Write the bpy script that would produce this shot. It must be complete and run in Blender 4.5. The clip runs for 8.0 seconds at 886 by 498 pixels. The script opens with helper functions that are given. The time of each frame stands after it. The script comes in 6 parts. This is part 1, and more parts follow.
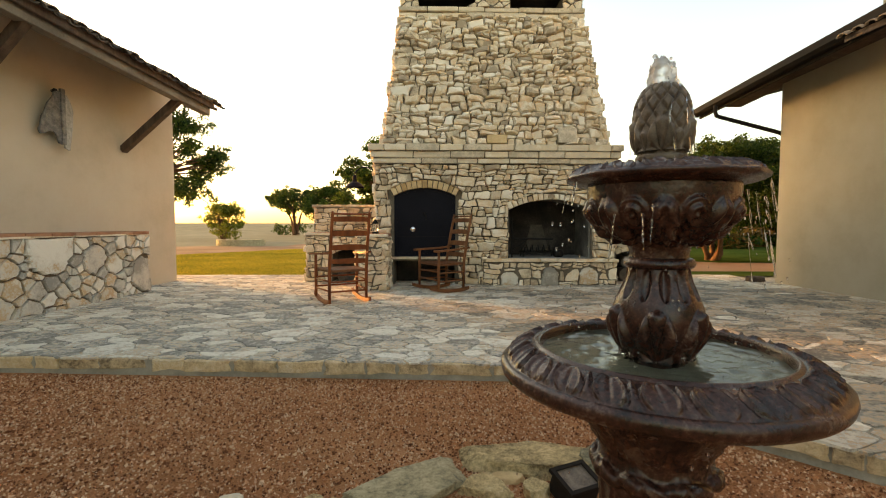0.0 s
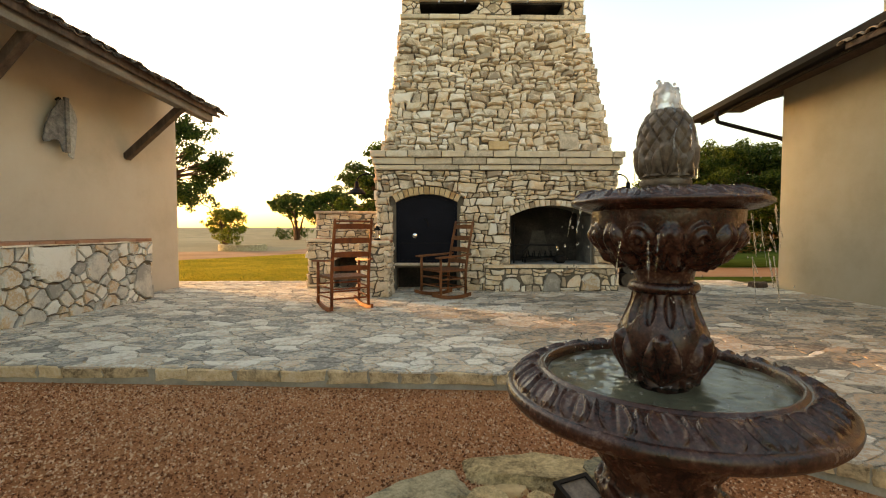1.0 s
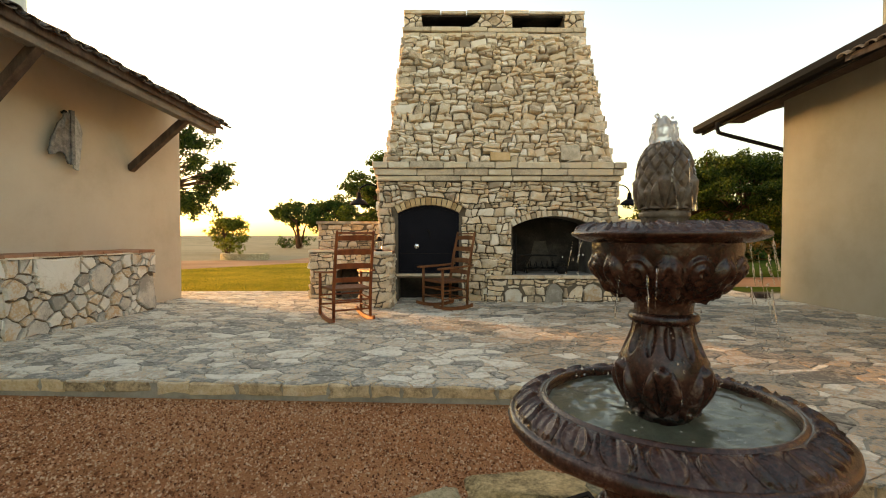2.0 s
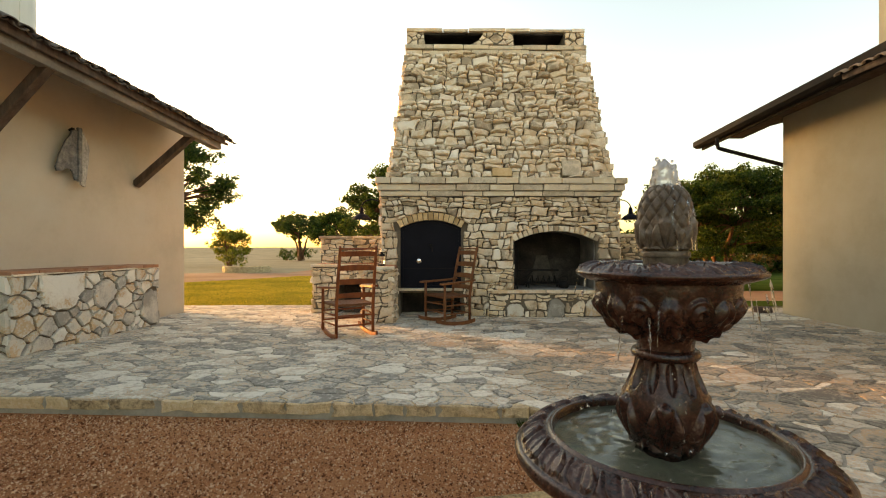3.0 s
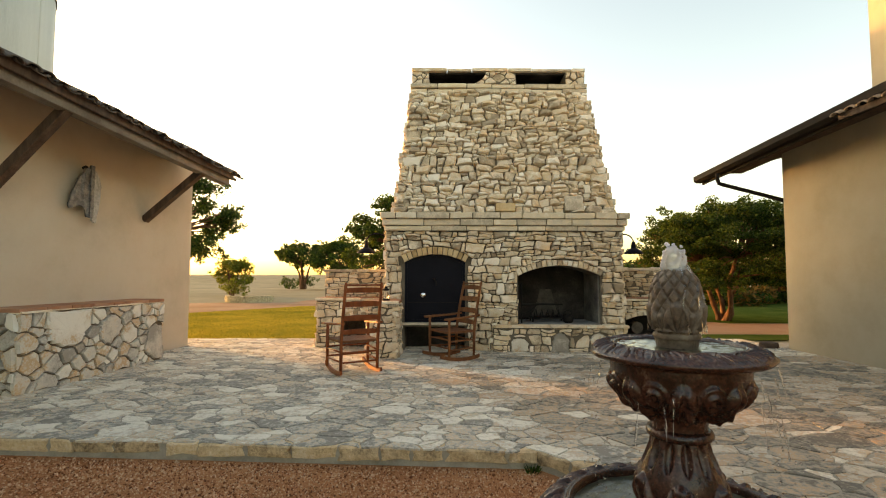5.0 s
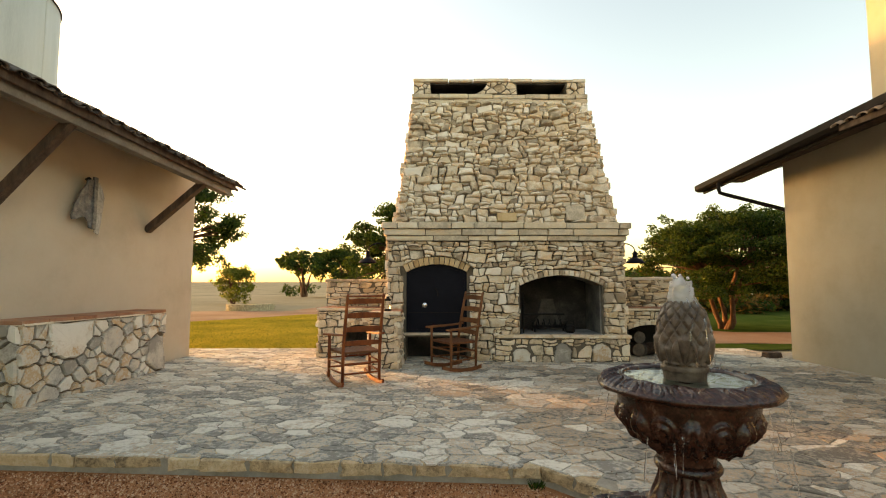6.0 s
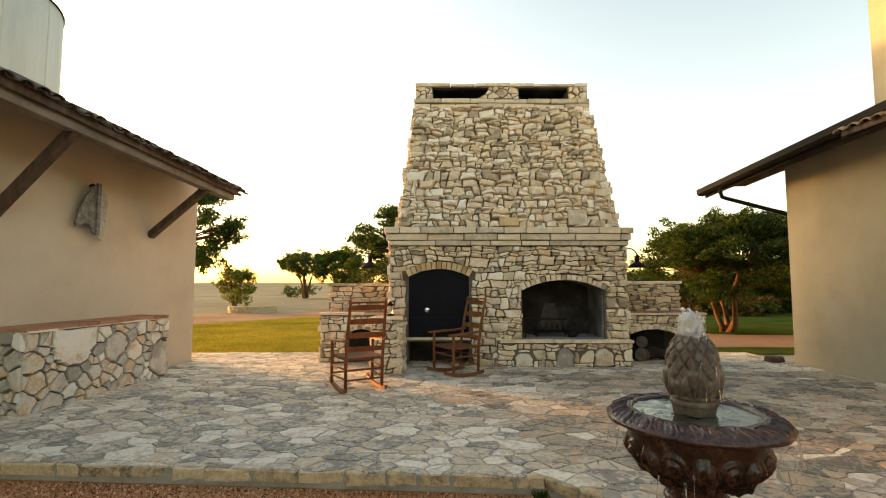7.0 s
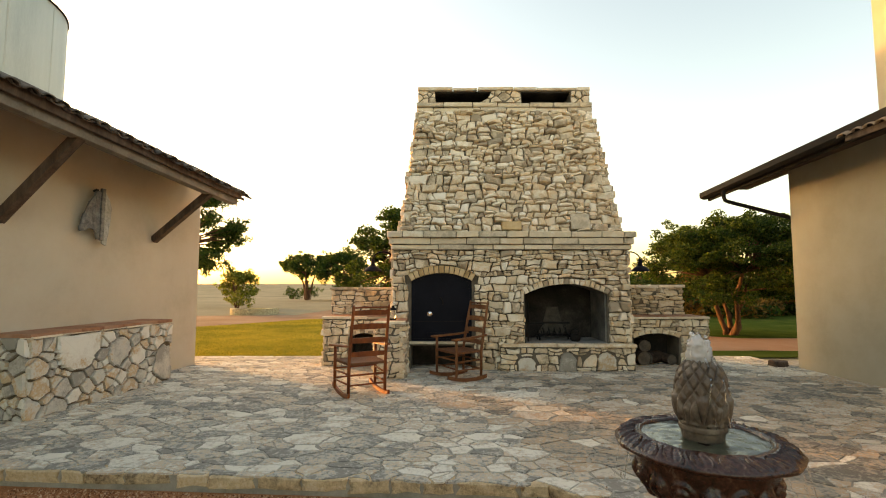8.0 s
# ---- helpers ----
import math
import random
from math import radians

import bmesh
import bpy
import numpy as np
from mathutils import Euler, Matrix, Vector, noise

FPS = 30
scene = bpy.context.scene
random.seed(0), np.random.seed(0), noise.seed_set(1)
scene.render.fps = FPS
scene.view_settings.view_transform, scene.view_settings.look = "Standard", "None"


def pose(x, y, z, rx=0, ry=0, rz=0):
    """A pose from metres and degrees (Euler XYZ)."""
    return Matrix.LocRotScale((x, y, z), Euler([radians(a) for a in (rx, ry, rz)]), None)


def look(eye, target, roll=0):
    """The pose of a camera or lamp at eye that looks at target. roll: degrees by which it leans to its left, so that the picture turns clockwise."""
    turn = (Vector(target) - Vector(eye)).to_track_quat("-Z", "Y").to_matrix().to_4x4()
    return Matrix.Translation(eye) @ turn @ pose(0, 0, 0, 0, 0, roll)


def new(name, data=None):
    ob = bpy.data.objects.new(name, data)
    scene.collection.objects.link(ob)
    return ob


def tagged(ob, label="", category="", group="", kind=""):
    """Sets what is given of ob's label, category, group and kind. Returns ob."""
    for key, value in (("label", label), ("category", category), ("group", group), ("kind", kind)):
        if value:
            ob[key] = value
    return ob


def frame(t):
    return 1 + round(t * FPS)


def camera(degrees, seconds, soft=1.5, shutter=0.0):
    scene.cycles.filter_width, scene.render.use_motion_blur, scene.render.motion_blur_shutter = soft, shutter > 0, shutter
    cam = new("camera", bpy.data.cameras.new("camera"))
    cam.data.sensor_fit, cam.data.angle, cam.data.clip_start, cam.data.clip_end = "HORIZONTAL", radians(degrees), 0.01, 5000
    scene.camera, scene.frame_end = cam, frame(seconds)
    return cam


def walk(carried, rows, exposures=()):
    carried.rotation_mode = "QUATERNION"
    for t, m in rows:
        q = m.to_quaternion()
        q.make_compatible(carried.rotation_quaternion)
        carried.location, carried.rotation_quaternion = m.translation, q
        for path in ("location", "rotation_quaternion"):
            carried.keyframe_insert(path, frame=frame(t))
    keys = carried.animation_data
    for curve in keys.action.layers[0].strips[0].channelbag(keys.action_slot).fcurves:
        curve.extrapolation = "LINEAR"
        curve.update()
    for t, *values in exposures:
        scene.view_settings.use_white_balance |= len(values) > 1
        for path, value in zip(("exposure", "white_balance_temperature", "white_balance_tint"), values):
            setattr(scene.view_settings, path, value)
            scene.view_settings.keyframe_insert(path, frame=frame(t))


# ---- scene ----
cam = camera(86.6, 8.0, soft=1.1)
PATH = [
    (0, (0.18, 0.081, 0.984), (0.218, 2.078, 0.879), 0.1),
    (0.5, (0.177, 0.084, 1.001), (0.211, 2.082, 0.904), 0.1),
    (1, (0.172, 0.077, 1.021), (0.204, 2.074, 0.933), 0.0),
    (1.5, (0.172, 0.075, 1.041), (0.2, 2.073, 0.968), -0.0),
    (3, (0.157, 0.036, 1.114), (0.176, 2.036, 1.11), 0.0),
    (3.5, (0.144, 0.02, 1.142), (0.161, 2.019, 1.167), 0.1),
    (4, (0.143, 0.004, 1.168), (0.155, 2.003, 1.223), 0.0),
    (4.5, (0.132, -0.002, 1.193), (0.142, 1.996, 1.281), 0.1),
    (5, (0.119, -0.012, 1.219), (0.13, 1.985, 1.333), 0.1),
    (6.5, (0.098, -0.022, 1.3), (0.103, 1.972, 1.447), 0.0),
    (7, (0.086, -0.031, 1.336), (0.089, 1.964, 1.482), -0.0),
    (7.5, (0.08, -0.035, 1.36), (0.078, 1.96, 1.506), 0.0),
    (8, (0.073, -0.036, 1.383), (0.068, 1.959, 1.534), 0.0),
]
walk(cam, [(t, look(eye, target, roll)) for t, eye, target, roll in PATH], [(0, 2.30, 9900, 14), (8, 2.24, 9800, 14)])


# ---- light ----
SUN_AZ = radians(-57)
world = bpy.data.worlds.new("sky")
scene.world = world
world.use_nodes = True
wn = world.node_tree.nodes
sky = wn.new("ShaderNodeTexSky")
sky.sky_type, sky.sun_disc = "NISHITA", False
sky.sun_elevation, sky.sun_rotation = radians(8), SUN_AZ
sky.air_density, sky.dust_density, sky.ozone_density = 1.0, 1.6, 1.0
wn["Background"].inputs[1].default_value = 0.15
world.node_tree.links.new(sky.outputs[0], wn["Background"].inputs[0])
sun = new("sun", bpy.data.lights.new("sun", "SUN"))
sun.data.energy, sun.data.angle, sun.data.color = 1.7, radians(2.5), (1.0, 0.50, 0.19)
SUN_EL = radians(5.5)
sun.matrix_world = look((0, 0, 0), (-math.sin(SUN_AZ) * math.cos(SUN_EL), -math.cos(SUN_AZ) * math.cos(SUN_EL), -math.sin(SUN_EL)))


# ---- materials ----
def material(name, colours, scale=6.0, rough=0.8, bump=0.3, fine=60.0, metal=0.0, vary=0.0, stretch=(1, 1, 1), coat=0.0, stain=0.35, depth=0.01, island=False, spec=0.22, leafy=False):
    """Procedural surface: large stains and fine grain over a ramp of colours, relief, and a shift from piece to piece."""
    m = bpy.data.materials.new(name)
    m.use_nodes = True
    n, l = m.node_tree.nodes, m.node_tree.links
    b = n["Principled BSDF"]
    geo = n.new("ShaderNodeTexCoord")
    mp = n.new("ShaderNodeMapping")
    mp.inputs["Scale"].default_value = stretch
    wob = n.new("ShaderNodeVectorMath")
    wob.operation = "ADD"
    info = n.new("ShaderNodeObjectInfo")
    isl = n.new("ShaderNodeNewGeometry")
    seed = isl.outputs["Random Per Island"] if island else info.outputs["Random"]
    off = n.new("ShaderNodeVectorMath")
    off.operation = "SCALE"
    off.inputs[0].default_value = (37, 19, 53)
    l.new(seed, off.inputs["Scale"])
    l.new(geo.outputs["Object"], mp.inputs[0])
    l.new(mp.outputs[0], wob.inputs[0])
    if vary > 0:
        l.new(off.outputs[0], wob.inputs[1])
    n1, n2 = n.new("ShaderNodeTexNoise"), n.new("ShaderNodeTexNoise")
    n1.inputs["Scale"].default_value, n1.inputs["Detail"].default_value, n1.inputs["Roughness"].default_value = scale, 8, 0.65
    n2.inputs["Scale"].default_value, n2.inputs["Detail"].default_value, n2.inputs["Roughness"].default_value = fine, 6, 0.7
    for k in (n1, n2):
        l.new(wob.outputs[0], k.inputs["Vector"])
    mixv = n.new("ShaderNodeMath")
    mixv.operation = "MULTIPLY_ADD"
    l.new(n2.outputs[0], mixv.inputs[0])
    mixv.inputs[1].default_value = stain
    l.new(n1.outputs[0], mixv.inputs[2])
    sub = n.new("ShaderNodeMath")
    sub.operation = "SUBTRACT"
    sub.inputs[1].default_value = stain * 0.5
    l.new(mixv.outputs[0], sub.inputs[0])
    val = sub.outputs[0]
    if vary > 0:
        sh = n.new("ShaderNodeMath")
        sh.operation = "MULTIPLY_ADD"
        cen = n.new("ShaderNodeMath")
        cen.operation = "SUBTRACT"
        cen.inputs[1].default_value = 0.5
        l.new(seed, cen.inputs[0])
        l.new(cen.outputs[0], sh.inputs[0])
        sh.inputs[1].default_value = vary
        l.new(val, sh.inputs[2])
        val = sh.outputs[0]
    ramp = n.new("ShaderNodeValToRGB")
    e = ramp.color_ramp.elements
    while len(e) < len(colours):
        e.new(0.5)
    for i, c in enumerate(colours):
        e[i].position = 0.25 + 0.5 * i / max(1, len(colours) - 1)
        e[i].color = (*c, 1)
    l.new(val, ramp.inputs[0])
    l.new(ramp.outputs[0], b.inputs["Base Color"])
    rr = n.new("ShaderNodeMapRange")
    rr.inputs["To Min"].default_value, rr.inputs["To Max"].default_value = max(0.03, rough - 0.12), min(1, rough + 0.12)
    l.new(n1.outputs[0], rr.inputs["Value"])
    l.new(rr.outputs[0], b.inputs["Roughness"])
    b.inputs["Metallic"].default_value = metal
    b.inputs["Coat Weight"].default_value = coat
    b.inputs["Coat Roughness"].default_value = 0.15
    b.inputs["Specular IOR Level"].default_value = spec
    if bump:
        bp = n.new("ShaderNodeBump")
        bp.inputs["Strength"].default_value, bp.inputs["Distance"].default_value = bump, depth
        l.new(mixv.outputs[0], bp.inputs["Height"])
        l.new(bp.outputs[0], b.inputs["Normal"])
    if leafy:
        tr, mx = n.new("ShaderNodeBsdfTranslucent"), n.new("ShaderNodeMixShader")
        l.new(ramp.outputs[0], tr.inputs["Color"])
        mx.inputs[0].default_value = 0.45
        l.new(b.outputs[0], mx.inputs[1])
        l.new(tr.outputs[0], mx.inputs[2])
        l.new(mx.outputs[0], n["Material Output"].inputs["Surface"])
    return m


STONE = material("limestone", [(0.385, 0.305, 0.219), (0.631, 0.519, 0.38), (0.76, 0.647, 0.503), (0.685, 0.508, 0.321), (0.792, 0.69, 0.546), (0.856, 0.77, 0.642)], 5, 0.85, 0.5, 45, vary=0.55)
STONE_REST = material("limestone_rest", [(0.385, 0.305, 0.219), (0.631, 0.519, 0.38), (0.76, 0.647, 0.503), (0.685, 0.508, 0.321), (0.792, 0.69, 0.546), (0.856, 0.77, 0.642)], 5, 0.85, 0.5, 45, vary=0.55, island=True)
CUT_STONE = material("cut_limestone", [(0.46, 0.385, 0.285), (0.66, 0.565, 0.435), (0.71, 0.59, 0.42), (0.77, 0.69, 0.56)], 6, 0.85, 0.8, 40, vary=0.45, stain=0.6)
KERB = material("kerb_limestone", [(0.19, 0.14, 0.09), (0.5, 0.37, 0.23), (0.66, 0.5, 0.31), (0.72, 0.6, 0.44)], 9, 0.9, 1.0, 40, vary=0.22, depth=0.025, stain=0.6)
SEAT_MORTAR = material("seat_mortar", [(0.11, 0.085, 0.06), (0.21, 0.165, 0.115)], 8, 0.95, 0.6, 90)
OCHRE = material("ochre_limestone", [(0.42, 0.27, 0.13), (0.62, 0.43, 0.23), (0.69, 0.54, 0.34)], 5, 0.8, 0.35, 60, vary=0.3)
MORTAR = material("mortar", [(0.10, 0.083, 0.064), (0.20, 0.168, 0.13)], 8, 0.95, 0.6, 90)
FLAG = material("flagstone", [(0.268, 0.25, 0.22), (0.403, 0.39, 0.348), (0.525, 0.494, 0.427), (0.61, 0.451, 0.305), (0.561, 0.531, 0.464), (0.683, 0.64, 0.555), (0.756, 0.714, 0.622)], 5.5, 0.85, 0.9, 24, vary=0.5, spec=0.12, stain=1.3)
FLAG_REST = material("flagstone_rest", [(0.268, 0.25, 0.22), (0.403, 0.39, 0.348), (0.525, 0.494, 0.427), (0.61, 0.451, 0.305), (0.561, 0.531, 0.464), (0.683, 0.64, 0.555), (0.756, 0.714, 0.622)], 5.5, 0.85, 0.9, 24, vary=0.5, island=True, spec=0.12, stain=1.3)
FLAG_DAMP = material("damp_flagstone", [(0.154, 0.14, 0.119), (0.266, 0.245, 0.203), (0.364, 0.329, 0.273), (0.504, 0.329, 0.196), (0.406, 0.371, 0.315), (0.56, 0.504, 0.42)], 5.5, 0.62, 0.9, 24, vary=0.5, spec=0.25, stain=1.3)
BENCH_STONE = material("bench_stone", [(0.30, 0.28, 0.245), (0.46, 0.43, 0.38), (0.58, 0.545, 0.475), (0.52, 0.35, 0.20), (0.63, 0.595, 0.52), (0.70, 0.67, 0.60)], 3.2, 0.8, 0.4, 45, vary=0.5)
JOINT = material("patio_joint", [(0.22, 0.204, 0.171), (0.341, 0.314, 0.264), (0.462, 0.424, 0.358)], 6, 0.95, 0.6, 70)
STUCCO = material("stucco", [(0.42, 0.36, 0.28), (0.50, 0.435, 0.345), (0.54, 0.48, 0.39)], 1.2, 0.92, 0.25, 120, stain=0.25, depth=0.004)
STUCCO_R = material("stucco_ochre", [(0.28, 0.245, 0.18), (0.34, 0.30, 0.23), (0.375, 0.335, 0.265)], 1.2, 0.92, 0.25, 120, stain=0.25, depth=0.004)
TIMBER = material("stained_timber", [(0.035, 0.022, 0.015), (0.085, 0.055, 0.04), (0.14, 0.10, 0.075)], 3, 0.75, 0.4, 40, stretch=(4, 4, 0.6))
WEATHERED = material("weathered_timber", [(0.09, 0.075, 0.06), (0.19, 0.16, 0.13), (0.26, 0.23, 0.19)], 3, 0.85, 0.4, 50)
TILE = material("clay_tile", [(0.05, 0.04, 0.034), (0.13, 0.105, 0.088), (0.22, 0.185, 0.155)], 6, 0.85, 0.5, 60, vary=0.4)
TILE_PALE = material("pale_clay_tile", [(0.16, 0.11, 0.08), (0.30, 0.22, 0.16), (0.40, 0.32, 0.25)], 6, 0.85, 0.5, 60, vary=0.4)
RED_TILE = material("terracotta", [(0.22, 0.09, 0.05), (0.36, 0.17, 0.10), (0.42, 0.24, 0.16)], 5, 0.7, 0.3, 70, vary=0.3)
DARK_METAL = material("bronze_metal", [(0.016, 0.013, 0.011), (0.028, 0.022, 0.019)], 5, 0.6, 0.1, 80, metal=0.0, spec=0.04)
BLACK_STEEL = material("black_steel", [(0.006, 0.0065, 0.0105), (0.012, 0.0125, 0.018)], 3, 0.55, 0.12, 60, metal=0.0, spec=0.06)
IRON = material("sooty_iron", [(0.01, 0.01, 0.01), (0.03, 0.027, 0.025)], 8, 0.75, 0.3, 60, metal=0.5)
CHROME = material("chrome", [(0.7, 0.7, 0.7), (0.8, 0.8, 0.8)], 5, 0.15, 0.0, 60, metal=1.0)
# near-black brick: soot in the firebox, also backs niches, cavity and vents
DARK_BRICK = material("dark_firebrick", [(0.008, 0.008, 0.008), (0.035, 0.03, 0.027), (0.10, 0.09, 0.08)], 2.2, 0.95, 0.4, 40)
GREY_BRICK = material("grey_firebrick", [(0.05, 0.046, 0.04), (0.16, 0.148, 0.13), (0.30, 0.28, 0.25)], 2.0, 0.95, 0.4, 30)
ASH = material("ash_floor", [(0.10, 0.10, 0.10), (0.22, 0.22, 0.21), (0.32, 0.31, 0.30)], 4, 0.95, 0.4, 40)
CHAIR = material("chair_wood", [(0.09, 0.021, 0.007), (0.20, 0.048, 0.014), (0.30, 0.080, 0.022)], 3, 0.5, 0.15, 60, stretch=(5, 5, 0.8), coat=0.05, spec=0.3)
CHAIR_DULL = material("faded_chair_wood", [(0.09, 0.033, 0.012), (0.17, 0.064, 0.026), (0.24, 0.10, 0.042)], 3, 0.6, 0.15, 60, stretch=(5, 5, 0.8), spec=0.25)
RUSH = material("woven_seat", [(0.10, 0.035, 0.016), (0.18, 0.075, 0.036)], 10, 0.7, 0.4, 90, stretch=(1, 8, 1))
CAST = material("cast_stone_brown", [(0.010, 0.0045, 0.0035), (0.030, 0.0115, 0.008), (0.060, 0.022, 0.015), (0.13, 0.072, 0.052)], 16, 0.24, 0.7, 110, coat=0.0, depth=0.0015, stain=0.9, spec=0.5)
CAST_GREY = material("cast_stone_grey", [(0.055, 0.038, 0.028), (0.14, 0.103, 0.076), (0.24, 0.185, 0.14)], 22, 0.5, 0.5, 150, coat=0.2, depth=0.002, stain=0.5)
GRAVEL = material("granite_gravel", [(0.30, 0.118, 0.053), (0.43, 0.18, 0.082), (0.53, 0.245, 0.118), (0.57, 0.305, 0.165)], 0.8, 0.95, 1.0, 70, stain=1.0, depth=0.02, spec=0.05)
PEBBLE = material("granite_pebbles", [(0.16, 0.058, 0.027), (0.42, 0.175, 0.084), (0.58, 0.28, 0.15), (0.70, 0.46, 0.30)], 30, 0.9, 0.3, 200, vary=0.7, island=True, spec=0.1)
ROAD = material("decomposed_granite", [(0.23, 0.125, 0.075), (0.31, 0.185, 0.12), (0.37, 0.24, 0.17)], 0.4, 0.95, 0.5, 30, spec=0.05)
# gold end of the lawn and blade ramps paints grazing sunlight in patches
LAWN = material("lawn_soil", [(0.09, 0.11, 0.02), (0.29, 0.225, 0.035), (0.52, 0.34, 0.055)], 0.5, 0.95, 0.5, 40, stain=0.2, spec=0.0)
BLADE = material("grass_blades", [(0.06, 0.1, 0.013), (0.22, 0.21, 0.03), (0.56, 0.37, 0.055)], 0.6, 0.8, 0.0, 30, vary=0.35, island=True, leafy=True, spec=0.05)
MEADOW = material("green_meadow", [(0.02, 0.035, 0.008), (0.05, 0.075, 0.016), (0.10, 0.11, 0.028)], 0.5, 0.95, 0.6, 12, spec=0.0)
# dry tan made paler and bluer, so the colour carries distance haze
PASTURE = material("dry_hazed_pasture", [(0.2, 0.18, 0.12), (0.3, 0.265, 0.185), (0.39, 0.345, 0.25)], 0.05, 0.95, 0.3, 2, spec=0.0)
BARK = material("bark", [(0.04, 0.022, 0.014), (0.11, 0.056, 0.031), (0.18, 0.096, 0.052)], 5, 0.95, 0.9, 30, stretch=(2, 2, 0.5), depth=0.03)
LEAF = material("leaves", [(0.012, 0.030, 0.005), (0.035, 0.068, 0.010), (0.085, 0.115, 0.018)], 0.8, 0.7, 0.0, 6, vary=0.5, island=True, leafy=True)
# lighter copy of the leaves, with sunlight put into the shrub's colour
LEAF_LIGHT = material("sunlit_leaves", [(0.068, 0.095, 0.014), (0.149, 0.176, 0.024), (0.243, 0.243, 0.041)], 0.8, 0.7, 0.0, 6, vary=0.5, island=True, leafy=True)
LEAF_DRY = material("autumn_leaves", [(0.06, 0.05, 0.01), (0.16, 0.09, 0.02), (0.26, 0.13, 0.03)], 0.8, 0.7, 0.0, 6, vary=0.5, island=True, leafy=True)
GALV = material("galvanised_steel", [(0.36, 0.37, 0.35), (0.46, 0.47, 0.44), (0.52, 0.53, 0.50)], 0.7, 0.65, 0.1, 30, metal=0.0, stretch=(3, 3, 0.3))
ROCK = material("field_rock", [(0.084, 0.077, 0.056), (0.224, 0.196, 0.126), (0.42, 0.35, 0.217), (0.56, 0.476, 0.308)], 13, 0.75, 1.0, 60, vary=0.3, stain=0.8, depth=0.02)
ROCK_TAN = material("tan_rock", [(0.162, 0.115, 0.057), (0.405, 0.29, 0.149), (0.648, 0.472, 0.25), (0.783, 0.621, 0.378)], 11, 0.75, 1.0, 60, vary=0.3, stain=0.8, depth=0.02)
LOG = material("firewood_bark", [(0.03, 0.02, 0.015), (0.09, 0.06, 0.045), (0.16, 0.12, 0.09)], 9, 0.95, 0.7, 50, vary=0.3)
LOG_END = material("firewood_end", [(0.05, 0.042, 0.036), (0.10, 0.085, 0.07), (0.15, 0.13, 0.11)], 12, 0.9, 0.3, 60)


def water_material(name, tint, rough):
    m = bpy.data.materials.new(name)
    m.use_nodes = True
    n, l = m.node_tree.nodes, m.node_tree.links
    b = n["Principled BSDF"]
    b.inputs["Base Color"].default_value = (*tint, 1)
    b.inputs["Roughness"].default_value, b.inputs["IOR"].default_value = rough, 1.333
    b.inputs["Transmission Weight"].default_value = 1.0
    tc, no, bp = n.new("ShaderNodeTexCoord"), n.new("ShaderNodeTexNoise"), n.new("ShaderNodeBump")
    no.inputs["Scale"].default_value, no.inputs["Detail"].default_value = 55, 3
    bp.inputs["Strength"].default_value, bp.inputs["Distance"].default_value = 0.5, 0.004
    l.new(tc.outputs["Object"], no.inputs["Vector"])
    l.new(no.outputs[0], bp.inputs["Height"])
    l.new(bp.outputs[0], b.inputs["Normal"])
    return m


WATER = water_material("pool_water", (0.80, 0.86, 0.80), 0.04)
SPRAY = water_material("falling_water", (0.96, 0.98, 1.0), 0.08)
FROTH = water_material("frothy_water", (0.97, 0.98, 1.0), 0.25)
FROTH.node_tree.nodes["Principled BSDF"].inputs["Transmission Weight"].default_value = 0.72
BASIN = material("mossy_basin", [(0.09, 0.095, 0.07), (0.16, 0.165, 0.125), (0.24, 0.245, 0.19)], 9, 0.7, 0.2, 60)
GLASS = water_material("lantern_glass", (0.95, 0.95, 0.9), 0.02)
RNG = random.Random(7)


# ---- building helpers ----
def put(name, bm, mat, parent=None, label="", smooth=False):
    me = bpy.data.meshes.new(name)
    bm.normal_update()
    bm.to_mesh(me)
    bm.free()
    if mat is not None:
        me.materials.append(mat)
    if smooth:
        me.shade_smooth()
    ob = new(name, me)
    if parent is not None:
        ob.parent = parent
    if label:
        ob["label"] = label
    return ob


def part(name, bm, mat, parent, label="", smooth=False):
    return put(name, bm, mat, parent, label, smooth)


def thing(name, label, category, at=None, group="", kind=""):
    ob = new(name)
    ob.empty_display_size = 0.1
    if at is not None:
        ob.matrix_basis = at
    return tagged(ob, label, category, group, kind)


def box(bm, x0, y0, z0, x1, y1, z1, m=None, bevel=0.0):
    g = bmesh.ops.create_cube(bm, size=1)
    vs = g["verts"]
    for v in vs:
        v.co = Vector((x0 + (v.co.x + 0.5) * (x1 - x0), y0 + (v.co.y + 0.5) * (y1 - y0), z0 + (v.co.z + 0.5) * (z1 - z0)))
    if bevel:
        es = {e for v in vs for e in v.link_edges}
        r = bmesh.ops.bevel(bm, geom=list(es), offset=bevel, segments=2, affect="EDGES", profile=0.6)
        vs = list({v for f in r["faces"] for v in f.verts} | {v for v in vs if v.is_valid})
    if m is not None:
        for v in vs:
            v.co = m @ v.co
    return vs


def boxed(x0, y0, z0, x1, y1, z1, m=None, bevel=0.0):
    bm = bmesh.new()
    box(bm, x0, y0, z0, x1, y1, z1, m, bevel)
    return bm


def prism(bm, poly, m, d0, d1):
    """A polygon of (u, v) set in the plane m, pushed from depth d0 to d1 along its normal."""
    a = [bm.verts.new(m @ Vector((u, v, d0))) for u, v in poly]
    b = [bm.verts.new(m @ Vector((u, v, d1))) for u, v in poly]
    k = len(poly)
    fs = [bm.faces.new(list(reversed(a))), bm.faces.new(b)]
    for i in range(k):
        j = (i + 1) % k
        fs.append(bm.faces.new((a[i], a[j], b[j], b[i])))
    return fs


